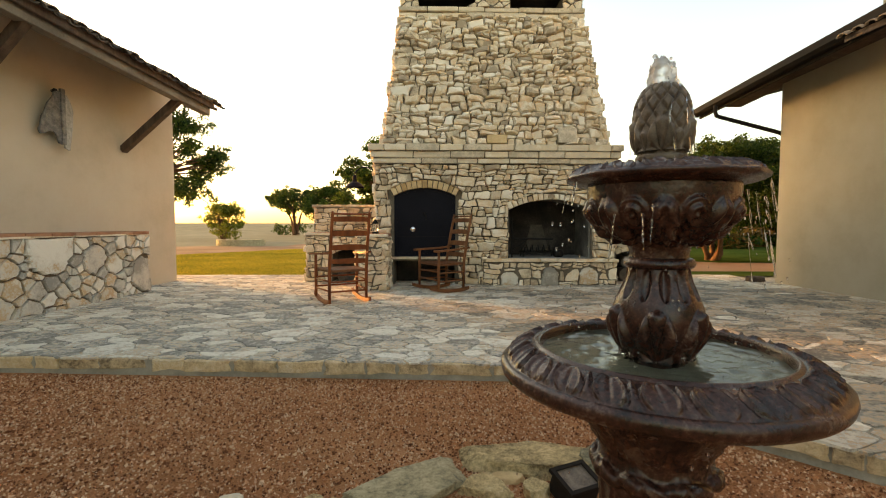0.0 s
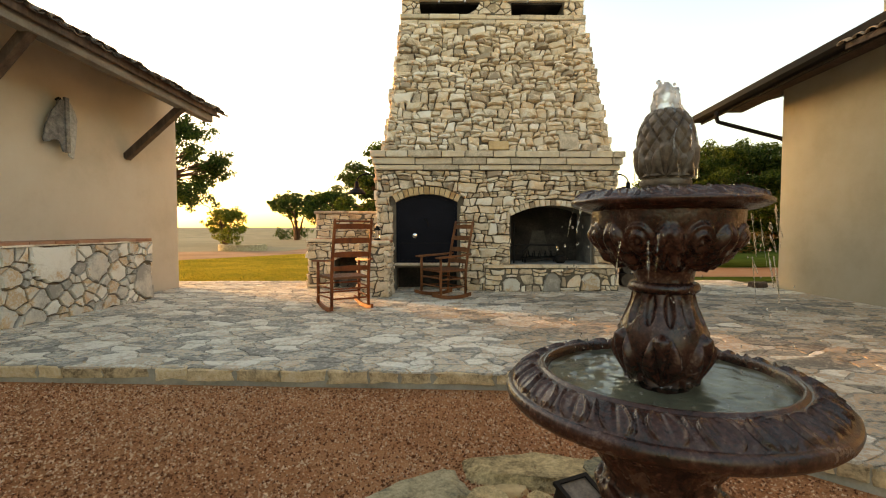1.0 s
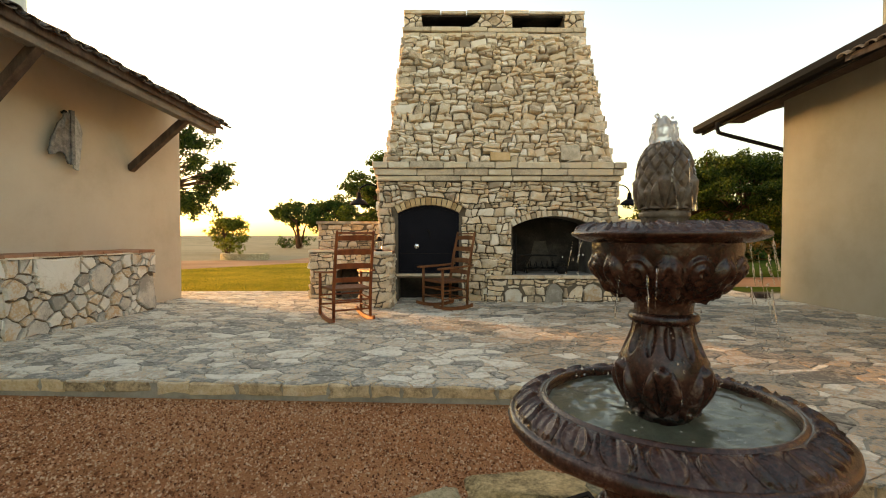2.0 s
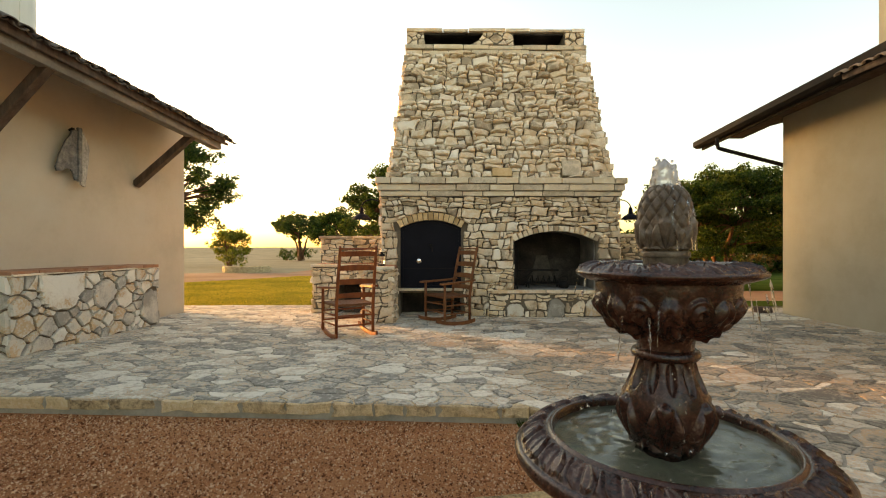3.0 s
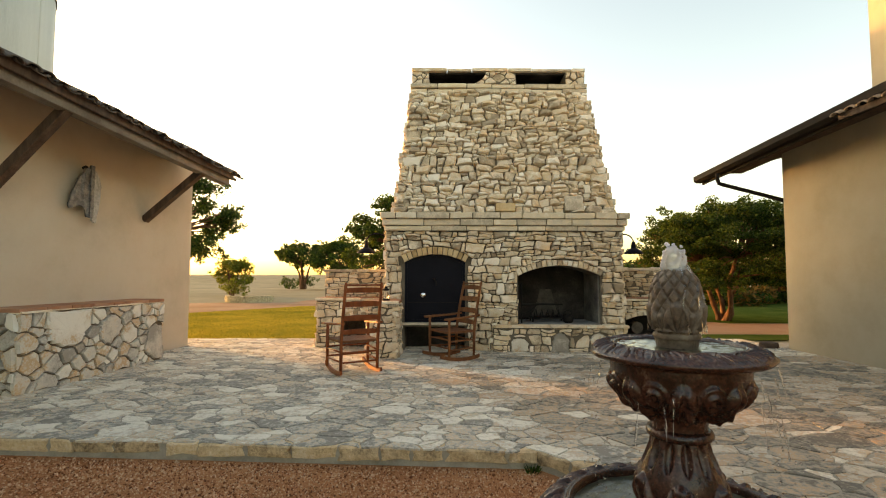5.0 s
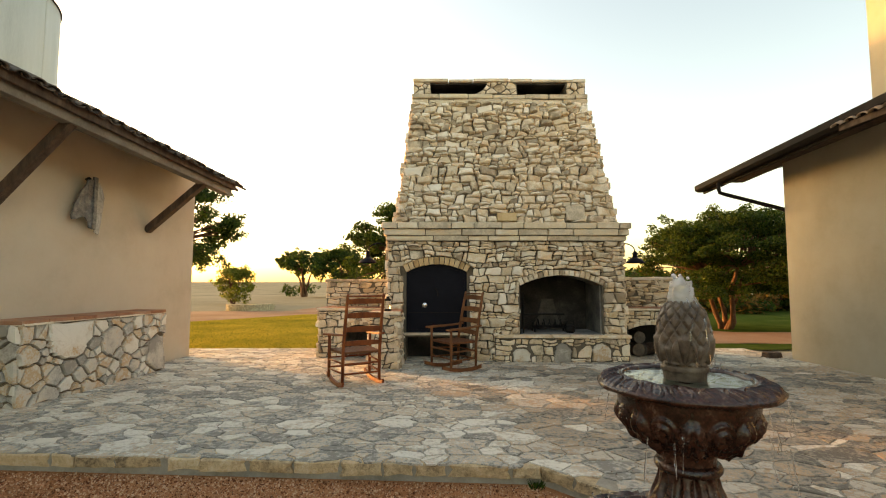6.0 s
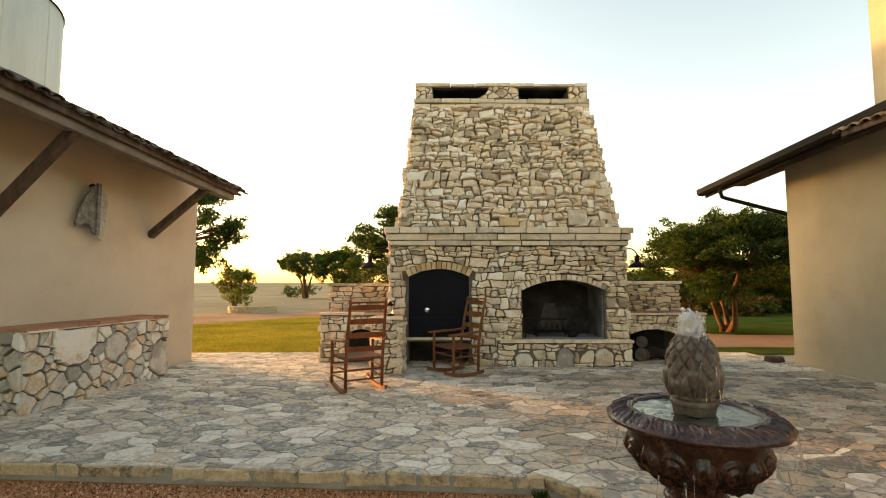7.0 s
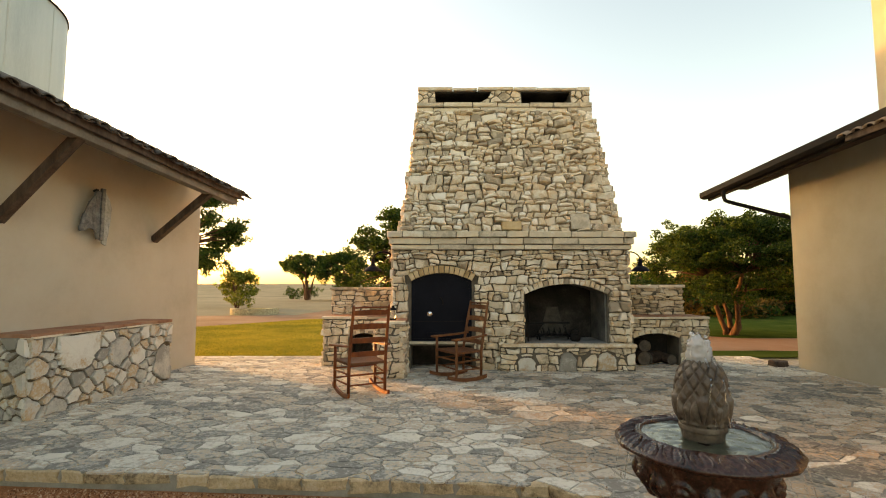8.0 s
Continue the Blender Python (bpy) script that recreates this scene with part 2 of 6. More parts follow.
def tube(bm, pts, radii, sides=8, caps=True):
    """A round bar through the points."""
    pts = [Vector(p) for p in pts]
    if not isinstance(radii, (list, tuple)):
        radii = [radii] * len(pts)
    rings = []
    for i, p in enumerate(pts):
        d = (pts[min(i + 1, len(pts) - 1)] - pts[max(i - 1, 0)]).normalized()
        up = Vector((0, 0, 1)) if abs(d.z) < 0.95 else Vector((1, 0, 0))
        a = d.cross(up).normalized()
        b = d.cross(a)
        rings.append([bm.verts.new(p + radii[i] * (a * math.cos(2 * math.pi * k / sides) + b * math.sin(2 * math.pi * k / sides))) for k in range(sides)])
    for r0, r1 in zip(rings, rings[1:]):
        for k in range(sides):
            bm.faces.new((r0[k], r0[(k + 1) % sides], r1[(k + 1) % sides], r1[k]))
    if caps:
        bm.faces.new(list(reversed(rings[0])))
        bm.faces.new(rings[-1])


def tubed(pts, radii, sides=8):
    bm = bmesh.new()
    tube(bm, pts, radii, sides)
    return bm


def lathe(bm, prof, sides=48, centre=(0, 0), relief=None, close=False):
    """A turned form: prof is (radius, height) from one end to the other; relief(angle, i) is added to the radius."""
    rings = []
    for i, (r, z) in enumerate(prof):
        ring = []
        for k in range(sides):
            a = 2 * math.pi * k / sides
            rr = r + (relief(a, i) if relief else 0)
            ring.append(bm.verts.new((centre[0] + rr * math.cos(a), centre[1] + rr * math.sin(a), z)))
        rings.append(ring)
    for r0, r1 in zip(rings, rings[1:]):
        for k in range(sides):
            bm.faces.new((r0[k], r0[(k + 1) % sides], r1[(k + 1) % sides], r1[k]))
    if close:
        bm.faces.new(list(reversed(rings[0])))
        bm.faces.new(rings[-1])
    return rings


def smooth_profile(pts, steps=6):
    """Catmull-Rom through the profile's points."""
    out = []
    for i in range(len(pts) - 1):
        p0, p1, p2, p3 = pts[max(i - 1, 0)], pts[i], pts[i + 1], pts[min(i + 2, len(pts) - 1)]
        for s in range(steps):
            t = s / steps
            out.append(tuple(0.5 * (2 * p1[k] + (p2[k] - p0[k]) * t + (2 * p0[k] - 5 * p1[k] + 4 * p2[k] - p3[k]) * t * t + (3 * p1[k] - p0[k] - 3 * p2[k] + p3[k]) * t ** 3) for k in (0, 1)))
    return out + [tuple(pts[-1])]


def clip(poly, a, b, c):
    """The part of a polygon where a*u + b*v <= c."""
    out = []
    for i, p in enumerate(poly):
        q = poly[(i + 1) % len(poly)]
        dp, dq = a * p[0] + b * p[1] - c, a * q[0] + b * q[1] - c
        if dp <= 0:
            out.append(p)
        if (dp < 0 < dq) or (dq < 0 < dp):
            t = dp / (dp - dq)
            out.append((p[0] + (q[0] - p[0]) * t, p[1] + (q[1] - p[1]) * t))
    return out


def inside(poly, p):
    hit = False
    for i, a in enumerate(poly):
        b = poly[(i + 1) % len(poly)]
        if (a[1] > p[1]) != (b[1] > p[1]) and p[0] < (b[0] - a[0]) * (p[1] - a[1]) / (b[1] - a[1]) + a[0]:
            hit = not hit
    return hit


def rubble(outline, size, joint, rng, flat=1.5, holes=(), spread=0.45, tries=14000, fill=0.80, small=0.62, avoid=()):
    """Irregular stones that fill a convex outline, leaving the holes free: a list of polygons."""
    us, vs = [p[0] for p in outline], [p[1] for p in outline]
    seeds, ghosts = [], []
    for h in holes:
        for i, a in enumerate(h):
            b = h[(i + 1) % len(h)]
            d = math.hypot(b[0] - a[0], b[1] - a[1])
            k = max(1, int(d / (size * 0.45)))
            nx, ny = (b[1] - a[1]) / d, -(b[0] - a[0]) / d
            for s in range(k):
                t = (s + 0.5) / k
                p = (a[0] + (b[0] - a[0]) * t, a[1] + (b[1] - a[1]) * t)
                e = size * 0.30
                o = (p[0] + nx * e, p[1] + ny * e)
                g = (p[0] - nx * e, p[1] - ny * e)
                if inside(h, o):
                    o, g = g, o
                if inside(outline, o) and not any(inside(q, o) for q in holes) and all(math.hypot(o[0] - q[0], (o[1] - q[1]) * flat) > size * 0.45 for q in seeds):
                    seeds.append((o[0], o[1], size * 0.5))
                    ghosts.append((g[0], g[1], size * 0.5))
    fixed = len(seeds)
    pts = [(a, b, c) for a, b, c in seeds]
    for k in range(tries):
        p = (rng.uniform(min(us), max(us)), rng.uniform(min(vs), max(vs)))
        r = size * (1 + spread * rng.uniform(-1, 1.0) * (1.5 if rng.random() < 0.15 else 1)) * (1.0 if k < tries * 0.5 else small)
        if not inside(outline, p) or any(inside(h, p) for h in holes) or any(inside(h, p) for h in avoid):
            continue
        if all((p[0] - q[0]) ** 2 + ((p[1] - q[1]) * flat) ** 2 > (fill * 0.62 * (r + q[2])) ** 2 for q in pts):
            pts.append((p[0], p[1], r))
    every = pts + ghosts
    arr = np.array([(a, b * flat) for a, b, c in every])
    out = []
    for i, (a, b, r) in enumerate(pts):
        poly = [(u, v * flat) for u, v in outline]
        d2 = ((arr - arr[i]) ** 2).sum(1)
        for j in np.argsort(d2)[1:26]:
            dx, dy = arr[j] - arr[i]
            dd = math.hypot(dx, dy)
            w = 0.25 * (r * r - every[j][2] ** 2)
            lim = (arr[j][0] ** 2 + arr[j][1] ** 2 - arr[i][0] ** 2 - arr[i][1] ** 2 + w) / 2 - joint * 0.5 * dd * (1 + 0.4 * abs(dy) / dd)
            poly = clip(poly, dx, dy, lim)
            if len(poly) < 3:
                break
        if len(poly) >= 3:
            out.append([(u, v / flat) for u, v in poly])
    return out


def area(poly):
    return 0.5 * sum(a[0] * b[1] - b[0] * a[1] for a, b in zip(poly, poly[1:] + poly[:1]))


def keep_clear(poly, hole, gap):
    """What is left of a stone beside an opening: cut along the side of the opening that it overlaps least."""
    if not any(inside(hole, p) for p in poly) and not any(inside(poly, p) for p in hole):
        return poly
    best = []
    for i, a in enumerate(hole):
        b = hole[(i + 1) % len(hole)]
        d = math.hypot(b[0] - a[0], b[1] - a[1])
        if d < 1e-6:
            continue
        nx, ny = (b[1] - a[1]) / d, -(b[0] - a[0]) / d
        q = clip(poly, -nx, -ny, -(nx * a[0] + ny * a[1]) - gap)
        if len(q) > 2 and not any(inside(hole, p) for p in q) and (not best or area(q) > area(best)):
            best = q
    return best


def ledge(outline, rng, band=(0.10, 0.21), wide=(0.13, 0.36), joint=0.008, holes=(), wave=0.05):
    """Roughly coursed rubble: uneven beds split into long, squarish and thin stones with leaning ends."""
    us, vs = [p[0] for p in outline], [p[1] for p in outline]
    out = []
    seed = rng.uniform(0, 99)

    def bend(p):
        return (p[0] + wave * 0.7 * noise.noise(Vector((p[0] * 2.1, p[1] * 2.6, seed + 5))), p[1] + wave * noise.noise(Vector((p[0] * 1.5, p[1] * 2.2, seed))) + wave * 0.55 * noise.noise(Vector((p[0] * 5.5, p[1] * 5.0, seed + 9))))

    def cell(a0, a1, b0, b1, v0, v1):
        """a0, a1: lower ends; b0, b1: upper ends."""
        j = joint * 0.5
        k = 2 if a1 - a0 > 0.2 else 1
        low = [(a0 + j + (a1 - a0 - joint) * i / k, v0 + j) for i in range(k + 1)]
        top = [(b1 - j - (b1 - b0 - joint) * i / k, v1 - j) for i in range(k + 1)]
        out.append([bend(p) for p in low + top])

    v = min(vs) - 0.03
    while v < max(vs):
        h = rng.uniform(*band)
        u = min(us) - rng.uniform(0, wide[1])
        lean = 0.0
        while u < max(us):
            w = rng.uniform(*wide) * (0.7 + 0.5 * h / band[1]) * (0.55 if rng.random() < 0.22 else 1)
            nxt = rng.uniform(-0.045, 0.045)
            r = rng.random()
            a0, a1, b0, b1 = u, u + w, u + lean, u + w + nxt
            if r < 0.52:
                cell(a0, a1, b0, b1, v, v + h)
            else:
                f = rng.uniform(0.30, 0.70)
                m0, m1, vm = a0 + (b0 - a0) * f, a1 + (b1 - a1) * f, v + h * f
                for lo, (p0, p1, q0, q1, s0, s1) in enumerate(((a0, a1, m0, m1, v, vm), (m0, m1, b0, b1, vm, v + h))):
                    if r > 0.74 and (lo == 0) == (r > 0.87) and w > wide[0] * 1.25:
                        g = rng.uniform(0.35, 0.65)
                        t = rng.uniform(-0.04, 0.04)
                        cell(p0, p0 + (p1 - p0) * g, q0, q0 + (q1 - q0) * g + t, s0, s1)
                        cell(p0 + (p1 - p0) * g, p1, q0 + (q1 - q0) * g + t, q1, s0, s1)
                    else:
                        cell(p0, p1, q0, q1, s0, s1)
            u, lean = u + w, nxt
        v += h
    kept = []
    for p in out:
        for i, a in enumerate(outline):
            b = outline[(i + 1) % len(outline)]
            p = clip(p, b[1] - a[1], a[0] - b[0], (b[1] - a[1]) * a[0] + (a[0] - b[0]) * a[1])
            if len(p) < 3:
                break
        for h in holes:
            if len(p) > 2:
                p = keep_clear(p, h, joint * 0.5)
        if len(p) > 2 and area(p) > 0.0009:
            kept.append(p)
    return kept


def stone_mesh(bm, poly, m, proud, rng, sink=0.02, rough=0.28, cut=0.20, dome=0.16, jag=0.06, shoulder=0.93, warp=0.028, freq=6.5):
    """One stone: chipped corners, rounded shoulders, an uneven face."""
    k = len(poly)
    cu, cv = sum(p[0] for p in poly) / k, sum(p[1] for p in poly) / k
    ring = []
    rough_poly = []
    for i in range(k):
        p, q = poly[i], poly[(i + 1) % k]
        rough_poly.append(p)
        e = math.hypot(q[0] - p[0], q[1] - p[1])
        if jag and e > 0.06:
            t, d = rng.uniform(0.3, 0.7), rng.uniform(0.0, jag * 1.6)
            mu, mv = p[0] + (q[0] - p[0]) * t, p[1] + (q[1] - p[1]) * t
            rough_poly.append((mu + (cu - mu) * d, mv + (cv - mv) * d))
    poly, k = rough_poly, len(rough_poly)
    for i in range(k):
        p, q, s = poly[i - 1], poly[i], poly[(i + 1) % k]
        c0, c1 = cut * rng.uniform(0.6, 1.2), cut * rng.uniform(0.6, 1.2)
        ring.append((q[0] + (p[0] - q[0]) * c0, q[1] + (p[1] - q[1]) * c0))
        ring.append((q[0] + (s[0] - q[0]) * c1, q[1] + (s[1] - q[1]) * c1))
    ring = [(u + warp * noise.noise(Vector((u * freq, v * freq, 1.7))), v + warp * noise.noise(Vector((u * freq, v * freq, 9.3)))) for u, v in ring]
    if warp:
        sh = 1 - rng.random() ** 2 * 0.10
        ring = [(cu + (u - cu) * sh, cv + (v - cv) * sh) for u, v in ring]
    su, sv = rng.uniform(-1, 1) * rough, rng.uniform(-1, 1) * rough
    size = max(math.hypot(p[0] - cu, p[1] - cv) for p in ring)

    def level(s, h, jit):
        vs = []
        for u, v in ring:
            j = 1 + rng.uniform(-jit, jit)
            du, dv = (u - cu) * s * j, (v - cv) * s * j
            vs.append(bm.verts.new(m @ Vector((cu + du, cv + dv, h + (du * su + dv * sv if h > 0 else 0) + (rng.uniform(-1, 1) * jit * proud if h > 0 else 0)))))
        return vs
    rs = [level(1.0, -sink, 0), level(1.0, proud * 0.45, 0.03), level(shoulder, proud, 0.035)]
    n = len(ring)
    for a, b in zip(rs, rs[1:]):
        for i in range(n):
            bm.faces.new((a[i], a[(i + 1) % n], b[(i + 1) % n], b[i]))
    c = bm.verts.new(m @ Vector((cu, cv, proud * (1 + dome))))
    for i in range(n):
        bm.faces.new((rs[2][i], rs[2][(i + 1) % n], c))
    return size


def lay_stones(polys, m, parent, mat, rest_mat, rng, proud=(0.015, 0.05), name="stone", limit=300, keep=None, **kw):
    """Each polygon becomes a stone of its own; those past the limit are joined."""
    if keep is not None:
        polys = sorted(polys, key=keep)
    for p in polys[:limit]:
        bm = bmesh.new()
        stone_mesh(bm, p, m, rng.uniform(*proud), rng, **kw)
        part(name, bm, mat, parent)
    if len(polys) > limit:
        bm = bmesh.new()
        for p in polys[limit:]:
            stone_mesh(bm, p, m, rng.uniform(*proud), rng, **kw)
        tagged(part("further_" + name + "work", bm, rest_mat, parent), kind="stuff")


def course(u0, u1, m, z0, z1, d0, d1, parent, mat, rng, lengths=(0.25, 0.8), name="block", joint=0.013):
    """A row of cut blocks along u, between the heights z0 and z1, from depth d0 to d1."""
    u = u0
    while u < u1 - 0.02:
        e = min(u1, u + rng.uniform(*lengths))
        if u1 - e < lengths[0] * 0.5:
            e = u1
        bm = bmesh.new()
        j = rng.uniform(-0.022, 0.018)
        vs = box(bm, u + joint / 2, z0 + joint / 2, d0, e - joint / 2, z1 - joint / 2 + rng.uniform(-0.006, 0.004), d1 + j, None, min(0.012, (z1 - z0) * 0.16))
        for v in bm.verts:
            v.co = m @ (v.co + Vector((rng.uniform(-0.004, 0.004), rng.uniform(-0.005, 0.005), rng.uniform(-0.006, 0.006))))
        part(name, bm, mat, parent)
        u = e


def frontal(y):
    """Plane that faces the court: u along x, v up, normal towards -y."""
    return Matrix(((1, 0, 0, 0), (0, 0, -1, y), (0, 1, 0, 0), (0, 0, 0, 1)))


def arch(x0, x1, z0, spring, apex, k=12):
    """Outline of an opening with a segmental head, anticlockwise."""
    w, h = (x1 - x0) / 2, apex - spring
    r = (w * w + h * h) / (2 * h)
    a = math.asin(w / r)
    cx, cz = (x0 + x1) / 2, apex - r
    return [(x0, z0), (x1, z0)] + [(cx + r * math.sin(a - 2 * a * i / k), cz + r * math.cos(a - 2 * a * i / k)) for i in range(k + 1)]


def voussoirs(x0, x1, spring, apex, thick, m, d0, d1, count, parent, mat, rng, name="brick", uneven=0.0):
    w, h = (x1 - x0) / 2, apex - spring
    r = (w * w + h * h) / (2 * h)
    a = math.asin(w / r)
    cx, cz = (x0 + x1) / 2, apex - r
    for i in range(count):
        a0, a1 = -a + 2 * a * (i + 0.04) / count, -a + 2 * a * (i + 0.96) / count
        t = thick * (1 + rng.uniform(-uneven, uneven))
        pts = [(cx + q * math.sin(b), cz + q * math.cos(b)) for q, b in ((r, a0), (r, a1), (r + t, a1), (r + t, a0))]
        bm = bmesh.new()
        stone_mesh(bm, list(reversed(pts)), m, d1 + rng.uniform(-0.006, 0.006), rng, sink=-d0, rough=0.02, cut=0.10, dome=0.05, warp=0.004)
        part(name, bm, mat, parent)


# ---- ground ----
def sheet(name, rows, mat, label, category, z=0.0, parent=None):
    """A flat piece of ground with the outline given."""
    bm = bmesh.new()
    bm.faces.new([bm.verts.new((x, y, z)) for x, y in rows])
    ob = put(name, bm, mat, parent)
    return tagged(ob, label, category, kind="structure")


def wavy(pts, amount, rng, step=0.5):
    """An outline with a natural, uneven edge."""
    out = []
    for i, a in enumerate(pts):
        b = pts[(i + 1) % len(pts)]
        k = max(1, int(math.hypot(b[0] - a[0], b[1] - a[1]) / step))
        for s in range(k):
            t = s / k
            out.append((a[0] + (b[0] - a[0]) * t + rng.uniform(-amount, amount), a[1] + (b[1] - a[1]) * t + rng.uniform(-amount, amount)))
    return out


bm = bmesh.new()
xs = [-1600, -700, -300, -120, -60, -30, -18, -10, -5, 0, 5, 10, 18, 30, 60, 120, 300, 700, 1600]
ys = [-400, -100, -30, -10, 0, 3, 5.9, 6.1, 9, 14, 20, 30, 45, 60, 90, 130, 190, 280, 420, 700, 1200, 2400]


def land(x, y):
    base = -0.17 if y < 6 else -0.06
    if y <= 50:
        return base
    fall = -min(6.0, (y - 50) * 0.045)
    return base + fall + (noise.noise(Vector((x * 0.004, y * 0.004, 3))) * 2.2 if y > 120 else 0) + (min(1, max(0, y - 400) / 800) * 9 if y > 400 else 0)


grid = [[bm.verts.new((x, y, land(x, y))) for x in xs] for y in ys]
for r0, r1 in zip(grid, grid[1:]):
    for i in range(len(xs) - 1):
        bm.faces.new((r0[i], r0[i + 1], r1[i + 1], r1[i]))
tagged(put("ground", bm, PASTURE, smooth=True), "dry pasture land rolling out to the horizon", "ground", kind="structure")

rng = random.Random(11)
sheet("gravel_court", [(-14, -9), (9, -9), (9, 3.6), (-14, 4.2)], GRAVEL, "reddish crushed granite gravel court", "gravel", -0.13)
sheet("lawn", wavy([(-16, 9.0), (5.2, 9.0), (5.0, 10.2), (0.5, 14), (-1.5, 18.6), (-4.2, 20.2), (-5.7, 19.6), (-7.0, 17.6), (-8.6, 15.8), (-16, 14.6)], 0.07, rng, 0.4), LAWN, "short sunlit lawn behind the patio", "lawn", -0.045)
sheet("gravel_road", wavy([(-40, 14.6), (-8.6, 15.8), (-7.0, 17.6), (-5.7, 19.6), (-4.2, 20.2), (-1.5, 18.6), (0.5, 14), (5.0, 10.4), (14, 10.0), (30, 9.6), (30, 12.2), (14, 12.6), (8, 12.7), (3.5, 17), (-1.5, 27), (-4.0, 38), (-6.5, 46), (-10.5, 46), (-8.2, 36), (-6.2, 28), (-7.0, 22.3), (-11.5, 21.7), (-40, 22)], 0.12, rng, 1.0), ROAD, "pale red decomposed granite drive", "road", -0.052)
sheet("lawn_far", wavy([(9.0, 9.4), (3.3, 9.2), (4.8, 10.3), (14, 9.95), (14, 9.4)], 0.03, rng, 0.3), MEADOW, "strip of green grass beside the drive", "lawn", -0.038)
sheet("meadow", wavy([(3.5, 17.2), (8, 12.75), (14, 12.65), (40, 12.3), (60, 40), (20, 60), (0, 50), (-1, 27)], 0.15, rng, 1.0), MEADOW, "rough green meadow beyond the drive", "grass", -0.048)

bm = bmesh.new()
for k in range(64000):
    x = rng.uniform(-13, 5.0)
    y = 9.26 + (rng.random() ** 1.6) * 10
    if y > (15.4 if x < -8.6 else min(19.4, 15.8 + (x + 8.6) * 1.1) if x < -1.5 else 14 - max(0, x) * 0.8):
        continue
    h, a, w = rng.uniform(0.012, 0.04), rng.uniform(0, math.pi), rng.uniform(0.004, 0.009)
    dx, dy = math.cos(a) * w, math.sin(a) * w
    bm.faces.new([bm.verts.new(p) for p in ((x - dx, y - dy, -0.046), (x + dx, y + dy, -0.046), (x + rng.uniform(-0.02, 0.02), y + rng.uniform(-0.02, 0.02), -0.046 + h))])
tagged(put("grass", bm, BLADE), "short yellow-green lawn grass", "grass", kind="stuff")

verts, faces = [], []
for k in range(104000):
    y = 3.64 - 3.28 * rng.random()
    x = rng.uniform(-3.5, 3.0)
    if y > 3.325 - 0.0668 * (x - 0.8) or x > 0.78 and y > 3.3 - (x - 0.78):
        continue
    if rng.random() > min(1, (x + 3.55) * 0.9, (3.05 - x) * 1.2, (y - 0.3) * 1.2):
        continue
    s = rng.uniform(0.0035, 0.0095) * (1.6 if rng.random() < (0.12 if x < -1 else 0.05) else 1)
    rot = Euler((rng.uniform(0, 6), rng.uniform(0, 6), rng.uniform(0, 6))).to_matrix()
    c = Vector((x, y, -0.13 + s * 0.3))
    b = len(verts)
    verts += [tuple(c + rot @ Vector(p) * s) for p in ((1, 0, -0.4), (-0.7, 0.8, -0.4), (-0.6, -0.9, -0.3), (0.1, 0, 0.9))]
    faces += [tuple(b + i for i in f) for f in ((0, 1, 3), (1, 2, 3), (2, 0, 3), (0, 2, 1))]
me = bpy.data.meshes.new("loose_gravel")
me.from_pydata(verts, [], faces)
me.materials.append(PEBBLE)
tagged(new("loose_gravel", me), "loose crushed red granite chips", "gravel", kind="stuff")

# ---- patio ----
EDGE = [(-9.0, 4.02), (-3.24, 3.62), (0.80, 3.35), (2.06, 2.04), (4.2, -0.15)]
patio_outline = EDGE + [(8.5, -0.15), (8.5, 8.9), (4.75, 8.6), (3.2, 9.24), (-9.0, 9.24)]
bm = bmesh.new()
prism(bm, patio_outline, Matrix.Identity(4), -0.16, -0.0055)
patio = tagged(put("patio", bm, JOINT), "grey and tan flagstone patio with mortar joints", "patio", kind="structure")

# ---- stone fireplace ----
fireplace = thing("stone_fireplace", "tall tapered rubble limestone fireplace with oven and hearth", "fireplace")
FY = 7.72
MF = frontal(FY)
DOOR = (-0.47, 0.53, 0.46, 1.44, 1.57)
FIRE = (1.40, 2.76, 0.43, 1.22, 1.39)
BX0, BX1 = -0.78, 3.12
door_arch, fire_arch = arch(*DOOR), arch(*FIRE)
D = -0.55
bm = bmesh.new()
box(bm, BX0, FY + 0.9, 0, BX1, FY + 1.5, 1.95)
lower_wall = part("lower_wall", bm, MORTAR, fireplace, "mortar bed of the lower wall")


def core(poly, d0=D, d1=-0.045):
    b = bmesh.new()
    prism(b, poly, MF, d0, d1)
    part("core", b, MORTAR, lower_wall)


core([(BX0, 0), (-0.47, 0), (-0.47, 1.95), (BX0, 1.95)])
core([(0.53, 0), (1.40, 0), (1.40, 1.95), (0.53, 1.95)])
core([(2.76, 0), (BX1, 0), (BX1, 1.95), (2.76, 1.95)])
core([(-0.47, 1.95)] + [(x, z) for x, z in reversed(door_arch[2:])] + [(0.53, 1.95)])
core([(1.40, 1.95)] + [(x, z) for x, z in reversed(fire_arch[2:])] + [(2.76, 1.95)])
core([(-0.47, 0.38), (0.53, 0.38), (0.53, 0.455), (-0.47, 0.455)])
core([(1.40, 0), (2.76, 0), (2.76, 0.40), (1.40, 0.40)])
for q in ((BX0, 0, -0.55), (BX1 - 0.3, 0, BX1), (0.6, 0, 1.33), (-0.55, 1.6, 2.85)):
    part("core", boxed(q[0], FY + 0.55, q[1], q[2], FY + 0.9, 1.95), MORTAR, lower_wall)
